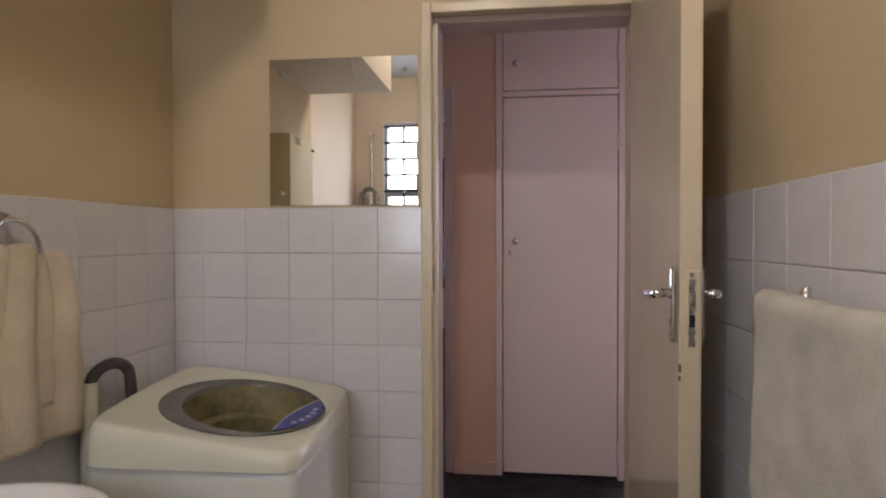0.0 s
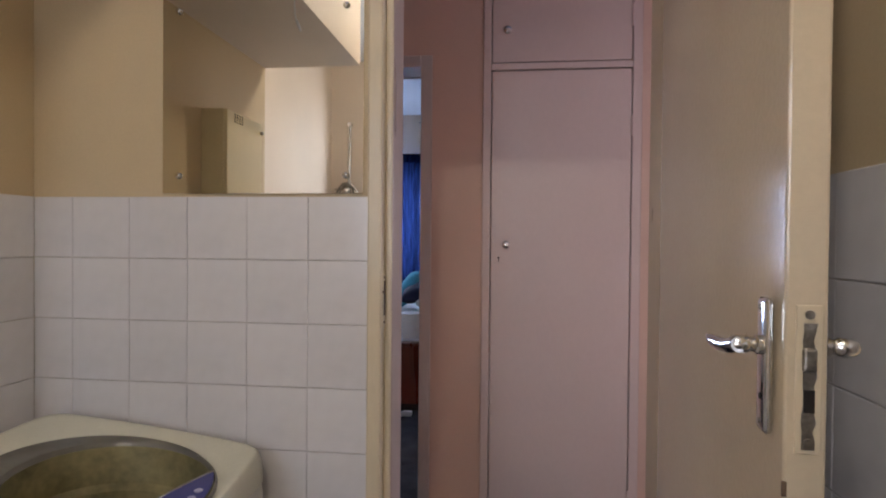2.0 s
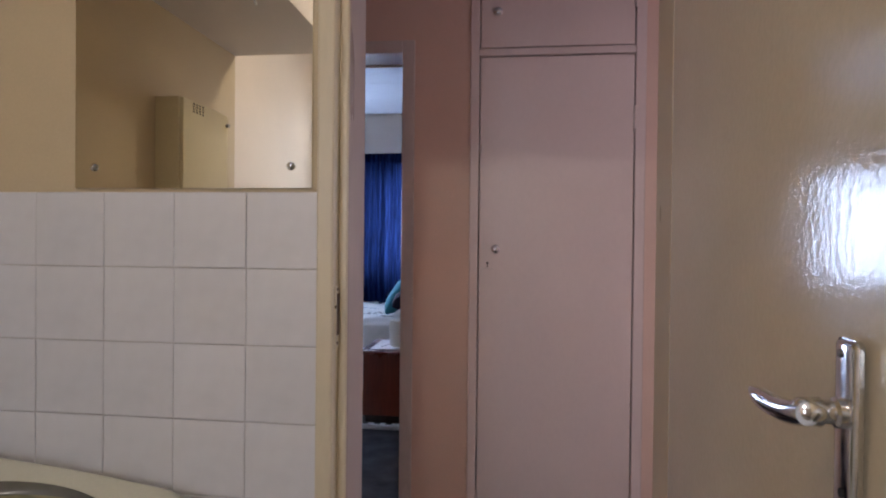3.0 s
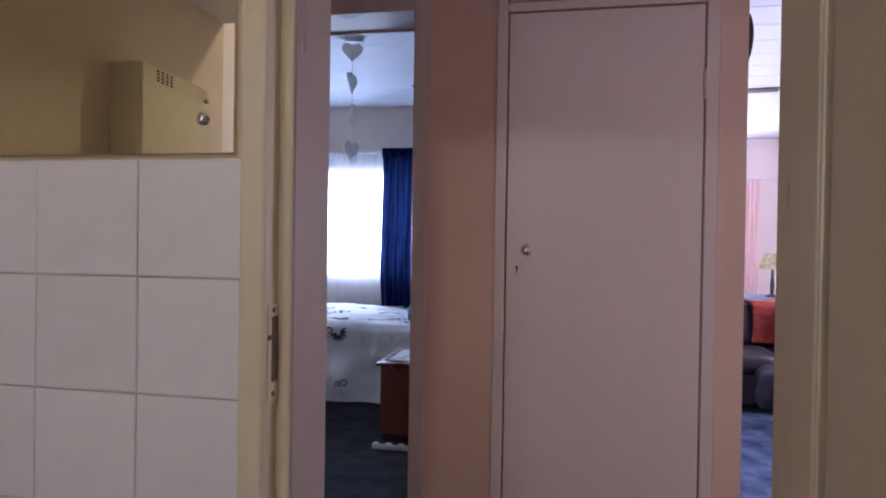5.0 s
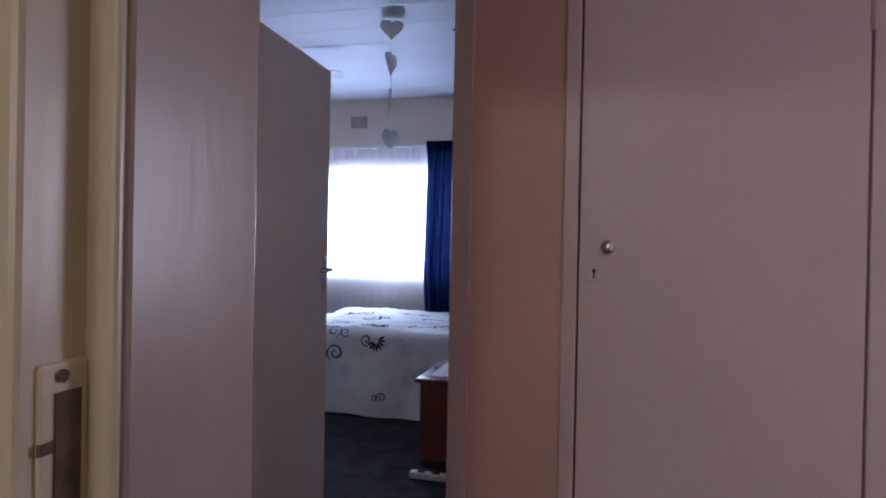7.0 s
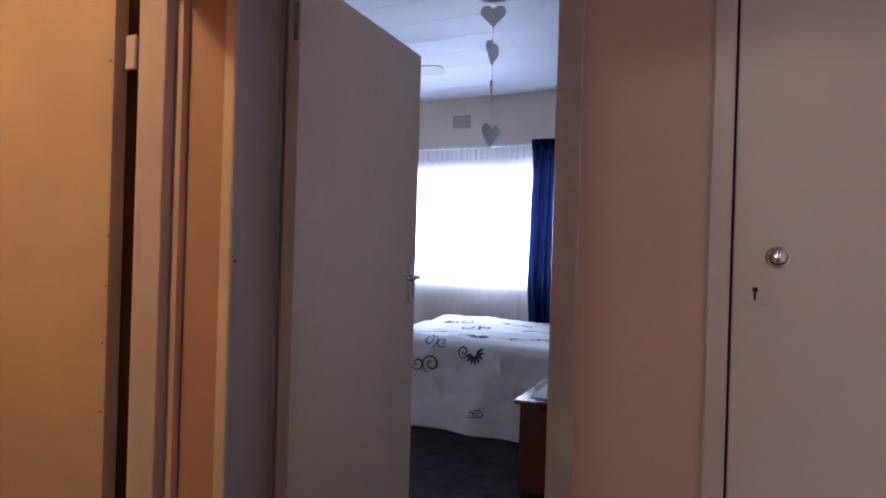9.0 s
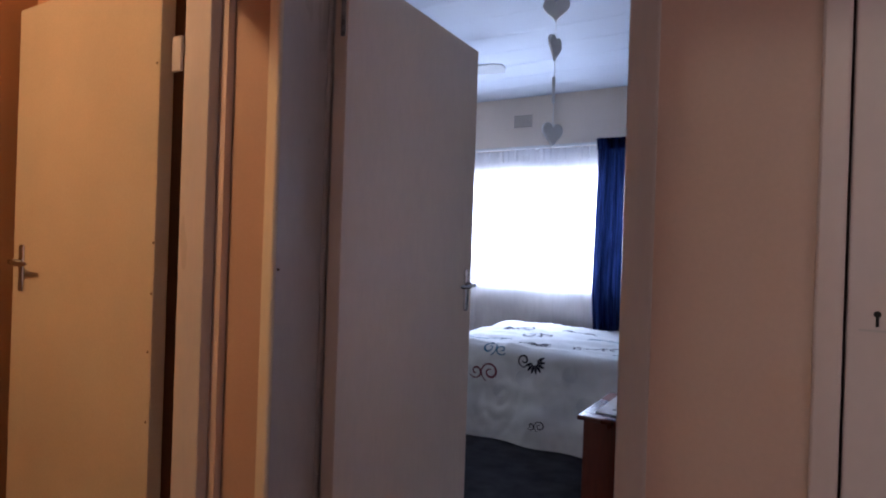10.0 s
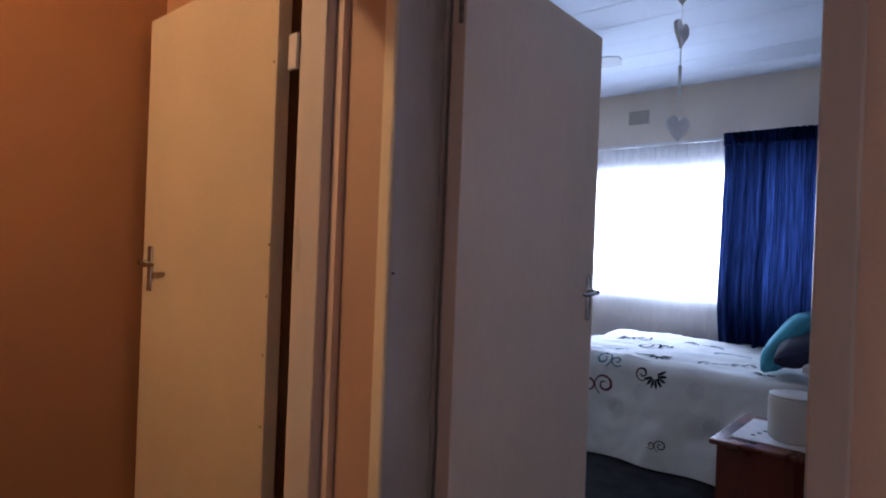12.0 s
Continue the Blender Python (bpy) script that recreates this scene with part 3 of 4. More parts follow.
# blue control field on one side of the lid
bm, pts = bmesh.new(), []
for k in range(25):
    a = radians(-50 + 80 * k / 24)
    x, y = CX + (RX - .008) * math.cos(a), CY + (RY - .007) * math.sin(a)
    pts.append((x, y))
c0, c1 = pts[0], pts[-1]
for lift in (.0135,):
    edge = [bm.verts.new((x, y, lid_z(x, y) + lift)) for x, y in pts]
    bow = []
    for k in range(1, 12):
        t = k / 12
        x, y = c1[0] + (c0[0] - c1[0]) * t - .016 * math.sin(t * math.pi), c1[1] + (c0[1] - c1[1]) * t
        bow.append(bm.verts.new((x, y, lid_z(x, y) + lift)))
    bm.faces.new(edge + bow)
panel = solid(part("control_panel", bm, M_BLUE, wm, "deep blue control field with pale buttons"), .003)
for k in range(5):
    a = radians(-30 + 9 * k)
    x, y = CX + (RX - .026) * math.cos(a), CY + (RY - .022) * math.sin(a)
    smooth(part("button", lathe(bmesh.new(), [(.008, 0), (.008, .0025), (.006, .0035)], 12, (x, y, lid_z(x, y) + .0145)), M_BTN, panel), 40)
chord = [(c1[0] + (c0[0] - c1[0]) * k / 12 - .016 * math.sin(k / 12 * math.pi), c1[1] + (c0[1] - c1[1]) * k / 12) for k in range(13)]
bm = tube(bmesh.new(), [(x, y, lid_z(x, y) + .0155) for x, y in chord], .0018, 6)
part("panel_trim", bm, M_CHROME, panel)
for x in (-.22, .22):
    for y in (-.22, .22):
        part("foot", lathe(bmesh.new(), [(.025, 0), (.025, .03)], 12, (x, y, 0)), M_HOSE, wm)

# drain hose hooked into the standpipe
pipe = thing("standpipe", "white plastic standpipe against the wall", "pipe")
bm = tube(bmesh.new(), [(-.862, 1.162, .0), (-.862, 1.162, .80), (-.862, 1.162, .868)], [.022, .022, .024], 16)
smooth(part("pipe", bm, M_PLASTIC, pipe), 40)
hose = thing("drain_hose", "dark grey ribbed drain hose hooked into a white pipe", "hose")
pts = [(-.862, 1.160, .80), (-.862, 1.160, .86)]
for k in range(13):
    a = math.pi * (1 - k / 12)
    pts.append((-.856 + .012 * (1 - math.cos(math.pi * k / 12)), 1.225 + .066 * math.cos(a), .855 + .050 * math.sin(a)))
pts += [(-.83, 1.292, .82), (-.826, 1.296, .70), (-.825, 1.35, .55)]
rad = []
fine = []
for a, b in zip(pts, pts[1:]):
    for k in range(4):
        fine.append(Vector(a).lerp(Vector(b), k / 4))
        rad.append(.0165 if len(fine) % 2 else .0145)
smooth(part("hose", tube(bmesh.new(), fine, rad, 12), M_HOSE, hose), 60)

# towel ring with a hanging towel
tr = thing("towel_ring", "chrome towel ring on the tiled wall", "towel ring")
smooth(part("rose", tube(bmesh.new(), [(XW + .008, .920, 1.300), (XW + .02, .920, 1.300), (XW + .045, .920, 1.297)], [.016, .014, .009], 14), M_CHROME, tr), 50)
ring = [(XW + .045, .925 + .080 * math.sin(2 * math.pi * k / 32), 1.215 + .080 * math.cos(2 * math.pi * k / 32)) for k in range(33)]
smooth(part("ring", tube(bmesh.new(), ring, .0065, 10, cap=False), M_CHROME, tr))


def hanging(u, v):
    y = .940 + (u - .5) * (.25 + .10 * min(1, v * 3))
    g = .024 * math.sin(u * 15 + 1.4 * math.sin(v * 3)) * (1 - .45 * v)
    z = 1.200 - v * .44 + (.028 * math.cos((u - .5) * math.pi) + .012 * math.sin(u * 15 + 1)) * (1 - v)
    p = Vector((XW + .052 + g + .012 * math.sin(v * math.pi), y, z))
    return p + wob(p, 9, .006, 2)


tw = thing("hand_towel", "beige terry hand towel hanging in folds from the ring", "towel")
a = smooth(part("front_fold", grid(bmesh.new(), hanging, 40, 30), M_TOWEL, tw))
solid(a, .014)
b = smooth(part("back_fold", grid(bmesh.new(), lambda u, v: hanging(u * .96 + .02, v * .80) + Vector((-.022, -.05, 0)), 36, 24), M_TOWEL, tw))
solid(b, .012)
part("woven_border", grid(bmesh.new(), lambda u, v: hanging(u, .84 + v * .07) + Vector((.0085, 0, 0)), 40, 4), M_TOWEL, tw)

# pedestal basin edge
bs = thing("wash_basin", "white porcelain wash basin with a thick rounded rim", "basin", (-.735, .655, .012))
prof = [(.02, .50), (.12, .50), (.20, .57), (.255, .665), (.262, .69), (.255, .703), (.235, .705), (.222, .692), (.20, .63), (.12, .565), (.02, .555)]
bm = lathe(bmesh.new(), prof, 40)
for v in bm.verts:
    v.co.x *= 1.0 if v.co.x > 0 else 1.05
    v.co.y *= .95
smooth(part("bowl", bm, M_PORC, bs))
smooth(part("pedestal", lathe(bmesh.new(), [(.11, -.012), (.10, .05), (.08, .3), (.10, .53)], 24), M_PORC, bs), 50)

# towel rail and bath towel on the east wall
rail = thing("towel_rail", "chrome towel rail on the tiled wall", "towel rail")
smooth(part("bar", tube(bmesh.new(), [(.690, .13, 1.134), (.690, .79, 1.130)], .007, 12), M_CHROME, rail), 40)
for y in (.70, .2):
    arm = [(XE - .006, y, 1.131), (XE - .03, y, 1.131), (.690, y, 1.131)]
    pts = [(XE - .050, y, 1.129), (XE - .050, y, 1.156), (XE - .049, y, 1.169), (XE - .046, y, 1.174)]
    bm = tube(tube(bmesh.new(), arm, [.014, .007, .007], 12), pts, [.009, .009, .008, .004], 12)
    smooth(part("bracket", bm, M_CHROME, rail), 50)


def draped(u, v):
    """Over the bar: the front fall, the roll over the bar, and the back fall."""
    y = .125 + u * .625
    s = v * 1.46
    if s < .80:
        x, z = .672 - .006 * math.sin(s * 4), .338 + s
    elif s < .86:
        a = (s - .80) / .06 * math.pi
        x, z = .690 - .018 * math.cos(a), 1.138 + .018 * math.sin(a)
    else:
        x, z = .708, 1.138 - (s - .86)
    p = Vector((x, y + .004 * math.sin(z * 23), z))
    return p + wob(p, 5, .006, 5) + wob(p, 22, .003, 6)


bt = thing("bath_towel", "thick off-white terry towel folded over the rail", "towel")
solid(smooth(part("towel_cloth", grid(bmesh.new(), draped, 60, 110), M_WTOWEL, bt)), .016)

# bathroom window with burglar bars
win = thing("window_1", "steel bathroom window with burglar bars in brick pattern", "window")
tagged(win, kind="structure")
for b in ((-.88, -.85, 1.05, 2.27), (-.31, -.28, 1.05, 2.27)):
    part("window_frame", boxes((b[0], b[1], -1.69, -1.63, b[2], b[3]), bevel=.004), M_STEELW, win)
for z0, z1 in ((1.05, 1.08), (2.24, 2.27), (1.62, 1.69)):
    part("window_frame", boxes((-.85, -.31, -1.69, -1.63, z0, z1), bevel=.004), M_STEELW, win)
for k in range(9):
    z = 1.10 + k * .142
    part("burglar_bar", boxes((-.88, -.28, -1.618, -1.606, z - .010, z + .010)), M_BARS, win)
    for x in ((-.70, -.46) if k % 2 else (-.58,)):
        part("burglar_bar", boxes((x - .010, x + .010, -1.618, -1.606, z + .010, min(z + .132, 2.26))), M_BARS, win)

sh = thing("shower_rail", "chrome shower slide rail with hand shower and wire basket", "shower")
smooth(part("rail", tube(bmesh.new(), [(-.985, -1.57, 1.50), (-.985, -1.57, 2.17)], .011, 10), M_CHROME, sh), 40)
for z in (1.51, 2.16):
    smooth(part("bracket", tube(bmesh.new(), [(-.985, -1.6, z), (-.985, -1.555, z)], [.02, .016], 12), M_CHROME, sh), 40)
smooth(part("hand_shower", tube(bmesh.new(), [(-.985, -1.55, 1.46), (-.985, -1.545, 1.56), (-.987, -1.535, 1.62), (-.99, -1.52, 1.65)], [.010, .012, .018, .022], 12), M_WHITE, sh), 50)
hp = [(-.995 + (.075 + .02 * math.sin(a * .37)) * math.cos(a), -1.56 + .003 * a / 3, 1.585 + (.105 + .015 * math.sin(a * .6)) * math.sin(a)) for a in [radians(90 + k * 15) for k in range(74)]]
smooth(part("shower_hose", tube(bmesh.new(), hp, .0075, 8), M_DULL, sh))
for k in range(3):
    z = 1.55 + k * .05
    rr = [(-1.06 + .04 * math.cos(a), -1.555 + .03 * math.sin(a), z) for a in [2 * math.pi * i / 20 for i in range(21)]]
    part("basket_wire", tube(bmesh.new(), rr, .003, 6, cap=False), M_DULL, sh)

wc = thing("wall_cabinet", "yellowed enamel wall cabinet with a vent's reflection marked on the door and a round latch knob", "cabinet")
part("body", boxes((XW, -.815, .488, .815, .93, 1.760), bevel=.004), M_OCHRE, wc)
cd = part("cabinet_door", boxes((-.815, -.800, .491, .812, .935, 1.757), bevel=.003), M_OCHRE, wc)
# dark marks drawn for an air vent's reflection in the glossy enamel
for i in range(4):
    for j in range(4):
        y, z = .752 - i * .021, 1.716 + j * .0095
        part("vent_hole_mark", boxes((-.8005, -.7992, y - .011, y, z, z + .0055)), M_DARK, cd)
smooth(part("knob", tube(bmesh.new(), [(-.800, .506, 1.715), (-.788, .506, 1.715)], [.006, .008], 12), M_DULL, cd), 40)

bl = thing("ceiling_lamp", "opal glass globe lamp on the bathroom ceiling", "lamp")
smooth(part("lamp_base", lathe(bmesh.new(), [(.06, 0), (.06, .02), (.045, .03)], 20, (.07, -.12, HC - .03)), M_WHITE, bl), 40)
bm = bmesh.new()
bmesh.ops.create_uvsphere(bm, u_segments=20, v_segments=12, radius=.075, matrix=Matrix.Translation((.07, -.12, 2.562)))
smooth(part("globe", bm, M_BULB, bl, "glowing opal globe"))
pc = thing("pull_cord", "thin white pull cord hanging from the ceiling", "cord")
smooth(part("cord", tube(bmesh.new(), [(-.40, 1.16, HC - .06 * k) for k in range(11)] + [(-.399, 1.16, 2.00), (-.395, 1.165, 1.97), (-.386, 1.172, 1.945)], .0028, 6), M_WHITE, pc))
smooth(part("cord_knob", tube(bmesh.new(), [(-.388, 1.170, 1.950), (-.380, 1.176, 1.932), (-.370, 1.182, 1.912)], [.0045, .005, .003], 8), M_WHITE, pc))

wl = thing("ceiling_lamp", "amber lit globe lamp on the ceiling of the west room", "lamp")
smooth(part("lamp_base", lathe(bmesh.new(), [(.06, 0), (.06, .03), (.04, .05)], 20, (-1.74, 1.20, HC - .05)), M_WHITE, wl), 40)
bm = bmesh.new()
bmesh.ops.create_uvsphere(bm, u_segments=20, v_segments=12, radius=.07, matrix=Matrix.Translation((-1.74, 1.20, 2.52)))
smooth(part("globe", bm, M_BULB2, wl, "glowing amber globe"))

# ---- bedroom ----
bw = thing("window_2", "wide bedroom window behind the net curtain", "window")
tagged(bw, kind="structure")
for x in (-2.95, -1.77, -.605):
    part("window_frame", boxes((x, x + .035, 6.93, 6.98, .93, 1.955), bevel=.003), M_WHITE, bw)
for z in (.93, 1.92):
    part("window_frame", boxes((-2.915, -.605, 6.93, 6.98, z, z + .035), bevel=.003), M_WHITE, bw)
part("window_sill", boxes((-3.0, -.54, YBN - .012, YBN + .05, .90, .931), bevel=.004), M_WHITE, bw)


def pleats(x0, x1, y, z0, z1, n, amp, seed, flare=.2):
    def f(u, v):
        x = x0 + (x1 - x0) * u
        g = amp * (math.sin(2 * math.pi * n * u) + .45 * math.sin(2 * math.pi * n * 1.73 * u + seed)) * (.55 + flare * v)
        g *= 1 + .5 * math.sin(7.3 * u + seed)
        p = Vector((x + .008 * math.sin(2 * math.pi * n * u + 1) * v, y + g, z1 + (z0 - z1) * v))
        return p + wob((p.x, 0, p.z), 3, .008, seed)
    return f


net = thing("net_curtain", "white net curtain hanging over the whole window", "curtain")
smooth(part("net_cloth", grid(bmesh.new(), pleats(-3.1, -.50, 6.835, .42, 2.13, 27, .003, 3), 400, 14), M_NET, net))
smooth(part("gathered_heading", grid(bmesh.new(), pleats(-3.1, -.50, 6.826, 2.06, 2.165, 52, .007, 4), 500, 4), M_NET, net))
smooth(part("curtain_wire", tube(bmesh.new(), [(-3.15, 6.84, 2.14), (-.5, 6.84, 2.14)], .005, 8), M_WHITE, net))
hang = pleats(-1.325, -.52, 6.69, .12, 2.185, 8, .058, 7, .5)
cur = thing("curtain", "navy blue pleated curtain drawn to the side of the window", "curtain")
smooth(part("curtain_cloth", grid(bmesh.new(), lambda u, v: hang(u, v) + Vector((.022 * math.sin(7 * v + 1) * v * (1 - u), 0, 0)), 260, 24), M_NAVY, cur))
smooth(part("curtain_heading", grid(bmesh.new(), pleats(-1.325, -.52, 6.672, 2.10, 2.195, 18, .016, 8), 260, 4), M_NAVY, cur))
rodob = thing("curtain_rail", "white curtain rail above the window", "curtain rail")
part("rail", boxes((-3.2, -.45, 6.70, 6.72, 2.15, 2.175), bevel=.003), M_WHITE, rodob)
for x in (-3.1, -1.9, -.5):
    part("bracket", boxes((x, x + .02, 6.72, YBN, 2.155, 2.172)), M_WHITE, rodob)

av = thing("air_vent", "cream air brick vent with square holes", "vent")
part("plate", boxes((-2.17, -1.985, YBN - .008, YBN, 2.375, 2.50), bevel=.002), M_CREAM, av)
for i in range(9):
    for j in range(6):
        x, z = -2.163 + i * .0198, 2.384 + j * .0192
        part("vent_hole_mark", boxes((x, x + .0115, YBN - .0095, YBN - .0075, z, z + .0115)), M_DARK, av)

# bed
bed = thing("double_bed", "double bed with a plain divan base", "bed")
part("divan_base", box(bmesh.new(), -2.0, .02, 5.42, 6.62, .12, .34, .03, 3), M_WHITE, bed)
part("mattress", box(bmesh.new(), -2.0, .02, 5.42, 6.62, .34, .56, .05, 4), M_SHEET, bed)
for x in (-1.9, -.1):
    for y in (5.5, 6.5):
        part("leg", lathe(bmesh.new(), [(.025, 0), (.03, .12)], 10, (x, y, 0)), M_WOODD, bed)
part("valance", grid(bmesh.new(), lambda u, v: Vector((-2.02 + u * 2.06, 5.405 + .01 * math.sin(u * 60), .30 - v * .265)), 120, 4), M_SHEET, bed)


def duvet(x, v):
    """v: metres over the edge; below 0 on the top, above 0 down the side."""
    r = .07
    if v < 0:
        p = Vector((x, 5.40 + r - v, .615 + .012 * math.sin(x * 3)))
    elif v < r * math.pi / 2:
        a = v / r
        p = Vector((x, 5.40 + r - r * math.sin(a), .615 - r + r * math.cos(a)))
    else:
        d = v - r * math.pi / 2
        p = Vector((x, 5.40 - .10 * d + .020 * math.sin(x * 11 + .7 * math.sin(x * 5)) * min(1, d * 3), .615 - r - d))
    k = Vector((0, 0, 1)) if v < 0 else Vector((0, -1, .3))
    return p + k * (.022 * noise.noise((x * 2.3, v * 3.1, 2)) + .016 * noise.noise((x * 5 + v * 4, v * 7, 5)) + .011 * abs(noise.noise((x * 13 + v * 3, v * 8, 9))))


dv = thing("duvet", "white duvet printed with dark curling flowers, hanging down the bed side", "duvet")
smooth(part("cover", grid(bmesh.new(), lambda u, v: duvet(-2.06 + u * 1.95, -1.22 + v * 1.86), 150, 130), M_SHEET, dv))


def ribbon(points, width):
    """A flat band laid on the duvet along points (x, v)."""
    bm, last = bmesh.new(), None
    for i, (x, v) in enumerate(points):
        a, b = points[max(i - 1, 0)], points[min(i + 1, len(points) - 1)]
        d = Vector((b[0] - a[0], b[1] - a[1])).normalized()
        w = width * (1 - .55 * abs(2 * i / (len(points) - 1) - 1))
        pair = []
        for s in (-1, 1):
            q = (x - d.y * w * s, v + d.x * w * s)
            p = duvet(*q)
            pair.append(bm.verts.new(p + (Vector((0, 0, .004)) if q[1] < .02 else Vector((0, -.005, .001)))))
        if last:
            bm.faces.new((last[0], last[1], pair[1], pair[0]))
        last = pair
    return bm


def add_bm(dst, src):
    me = bpy.data.meshes.new("tmp")
    src.to_mesh(me)
    src.free()
    dst.from_mesh(me)
    bpy.data.meshes.remove(me)


def spiral(cx, cv, r, turns, start, way=1, n=40):
    return [(cx + way * r * (1 - .8 * k / n) * math.cos(start + turns * 2 * math.pi * k / n), cv + r * (1 - .8 * k / n) * math.sin(start + turns * 2 * math.pi * k / n)) for k in range(n + 1)]


def motif(cx, cv, s, material, kind, way=1):
    bm = bmesh.new()
    if kind == "flower":
        for k in range(8):
            a = radians(-30 + k * 27)
            add_bm(bm, ribbon([(cx + way * s * t * math.cos(a), cv + s * t * math.sin(a)) for t in (.25, .45, .65, .85, 1.0)], s * .13))
        add_bm(bm, ribbon(spiral(cx - way * s * 1.1, cv - s * .1, s * .62, 1.3, 1.2, way), s * .085))
    elif kind == "curl":
        add_bm(bm, ribbon(spiral(cx, cv, s, 1.5, 2.0, way), s * .11))
        add_bm(bm, ribbon(spiral(cx - way * s * 1.5, cv + s * .1, s * .7, 1.2, .6, -way), s * .10))
    elif kind == "disc":
        for q in (.25, .5, .75, 1):
            add_bm(bm, ribbon([(cx + s * q * math.cos(a), cv + s * q * math.sin(a)) for a in [2 * math.pi * k / 24 for k in range(25)]], s * .05))
    elif kind == "spray":
        add_bm(bm, ribbon([(cx + s * (k / 9 - 1) * 1.6, cv + s * .9 * math.sin(k * .19 + way)) for k in range(19)], s * .045))
        for k in range(6):
            x, v = cx + s * (k * .55 - 1.4), cv + s * .9 * math.sin(k * .58 + way)
            for t in (-1, 1):
                a = .5 + t * 1.0 + .2 * k
                add_bm(bm, ribbon([(x + s * q * math.cos(a), v + s * q * math.sin(a)) for q in (.05, .18, .32, .44, .52)], s * .10))
    part("print", bm, material, dv)


motif(-1.285, .115, .072, M_PRINT, "flower")
motif(-1.595, .215, .066, M_PRINTR, "curl")
motif(-1.215, .50, .035, M_PRINT, "curl")
motif(-1.62, .05, .06, M_PRINTB, "curl", -1)
for x, v, s in ((-1.36, .22, .05), (-1.52, .33, .045), (-1.05, .16, .045), (-1.75, .24, .05), (-.95, .34, .05)):
    motif(x, v, s, M_PRINTG, "disc")
for x, v, s, m_ in ((-1.75, -.20, .09, M_PRINTB), (-1.35, -.14, .085, M_PRINT), (-1.0, -.30, .09, M_PRINT), (-1.55, -.48, .09, M_PRINT), (-1.1, -.62, .09, M_PRINTB), (-1.8, -.75, .1, M_PRINT), (-.75, -.12, .06, M_PRINT), (-1.35, -.9, .1, M_PRINT)):
    motif(x, v, s, m_, ("flower", "spray", "curl")[int(abs(x) * 100) % 3], 1 if v > -.4 else -1)


def cushion(name, label, at, size, rot, material, seed, group=""):
    e = thing(name, label, "pillow" if "pillow" in name else "cushion", at, group)
    e.matrix_world = pose(*at, *rot)
    bm = bmesh.new()
    bmesh.ops.create_cube(bm, size=2)
    bmesh.ops.subdivide_edges(bm, edges=bm.edges, cuts=12, use_grid_fill=True)
    for v in bm.verts:
        x, y, z = v.co
        f = (1 - x ** 4 * .9) * (1 - y ** 4 * .9)
        q = Vector((x * size[0] * (1 - .07 * (1 - y * y)), y * size[1] * (1 - .07 * (1 - x * x)), z * size[2] * (.10 + .90 * max(0, f) ** .6)))
        v.co = q + wob(q, 7, .008, seed)
    smooth(part("cover", bm, material, e))
    return e


cushion("bed_pillow", "white bed pillow lying flat on the duvet", (-.30, 5.72, .70), (.26, .33, .085), (0, 0, 4), M_SHEET, 1, "pillows on the bed")
cushion("bed_pillow", "white bed pillow lying flat beside the other pillow", (-.30, 6.33, .70), (.26, .28, .085), (0, 0, -3), M_SHEET, 2, "pillows on the bed")
cushion("scatter_cushion", "turquoise cushion leaning on the pillows", (-.665, 5.72, .80), (.19, .19, .075), (0, -55, 8), M_TEAL, 3, "cushions on the bed")
cushion("scatter_cushion", "turquoise cushion leaning behind the first one", (-.50, 6.10, .84), (.19, .19, .075), (0, -58, -6), M_TEAL, 4, "cushions on the bed")
cushion("scatter_cushion", "navy blue cushion lying on the white pillow", (-.50, 5.60, .805), (.21, .20, .08), (6, -16, 10), M_NAVYP, 5, "cushions on the bed")

# bedside table
ns = thing("bedside_table", "cherry-stained wooden bedside table with an overhanging top", "bedside table")
part("top", box(bmesh.new(), -.72, -.20, 4.53, 5.08, .478, .500, .007, 3), M_CHERRY, ns)
part("body", boxes((-.695, -.225, 4.555, 5.05, .05, .478), bevel=.003), M_CHERRY, ns)
part("plinth", boxes((-.68, -.24, 4.57, 5.03, 0, .05)), M_WOODD, ns)
for z0, z1 in ((.08, .27), (.285, .465)):
    d = part("drawer", boxes((-.225, -.212, 4.58, 5.03, z0, z1), bevel=.004), M_CHERRY, ns)
    smooth(part("knob", tube(bmesh.new(), [(-.212, 4.80, (z0 + z1) / 2), (-.19, 4.80, (z0 + z1) / 2)], [.008, .013], 12), M_DULL, d), 40)
dl = thing("table_runner", "white embroidered cloth on the bedside table", "cloth")
part("cloth", boxes((-.66, -.26, 4.62, 5.0, .5005, .505), bevel=.001), M_PAPER, dl)
for k in range(5):
    part("stitched_mark", boxes((-.60 + k * .012, -.585 + k * .013, 4.70 + k * .05, 4.712 + k * .05, .505, .5062)), M_PRINT, dl)
cn = thing("canister", "ivory ceramic canister on the bedside table", "canister")
smooth(part("pot", lathe(bmesh.new(), [(.085, 0), (.096, .01), (.098, .165), (.093, .178), (.088, .178), (.086, .02)], 32, (-.455, 4.77, .505)), M_CANISTER, cn), 50)
smooth(part("lid", lathe(bmesh.new(), [(.094, 0), (.095, .008), (.088, .012), (.03, .014)], 32, (-.455, 4.77, .6835)), M_CANISTER, cn), 50)
ps = thing("power_strip", "white power strip on the carpet beside the table", "power strip")
part("casing", box(bmesh.new(), -.70, -.40, 4.40, 4.45, 0, .035, .008, 2), M_WHITE, ps)
for k in range(3):
    part("socket", boxes((-.66 + k * .08, -.62 + k * .08, 4.41, 4.44, .035, .037)), M_DARK, ps)

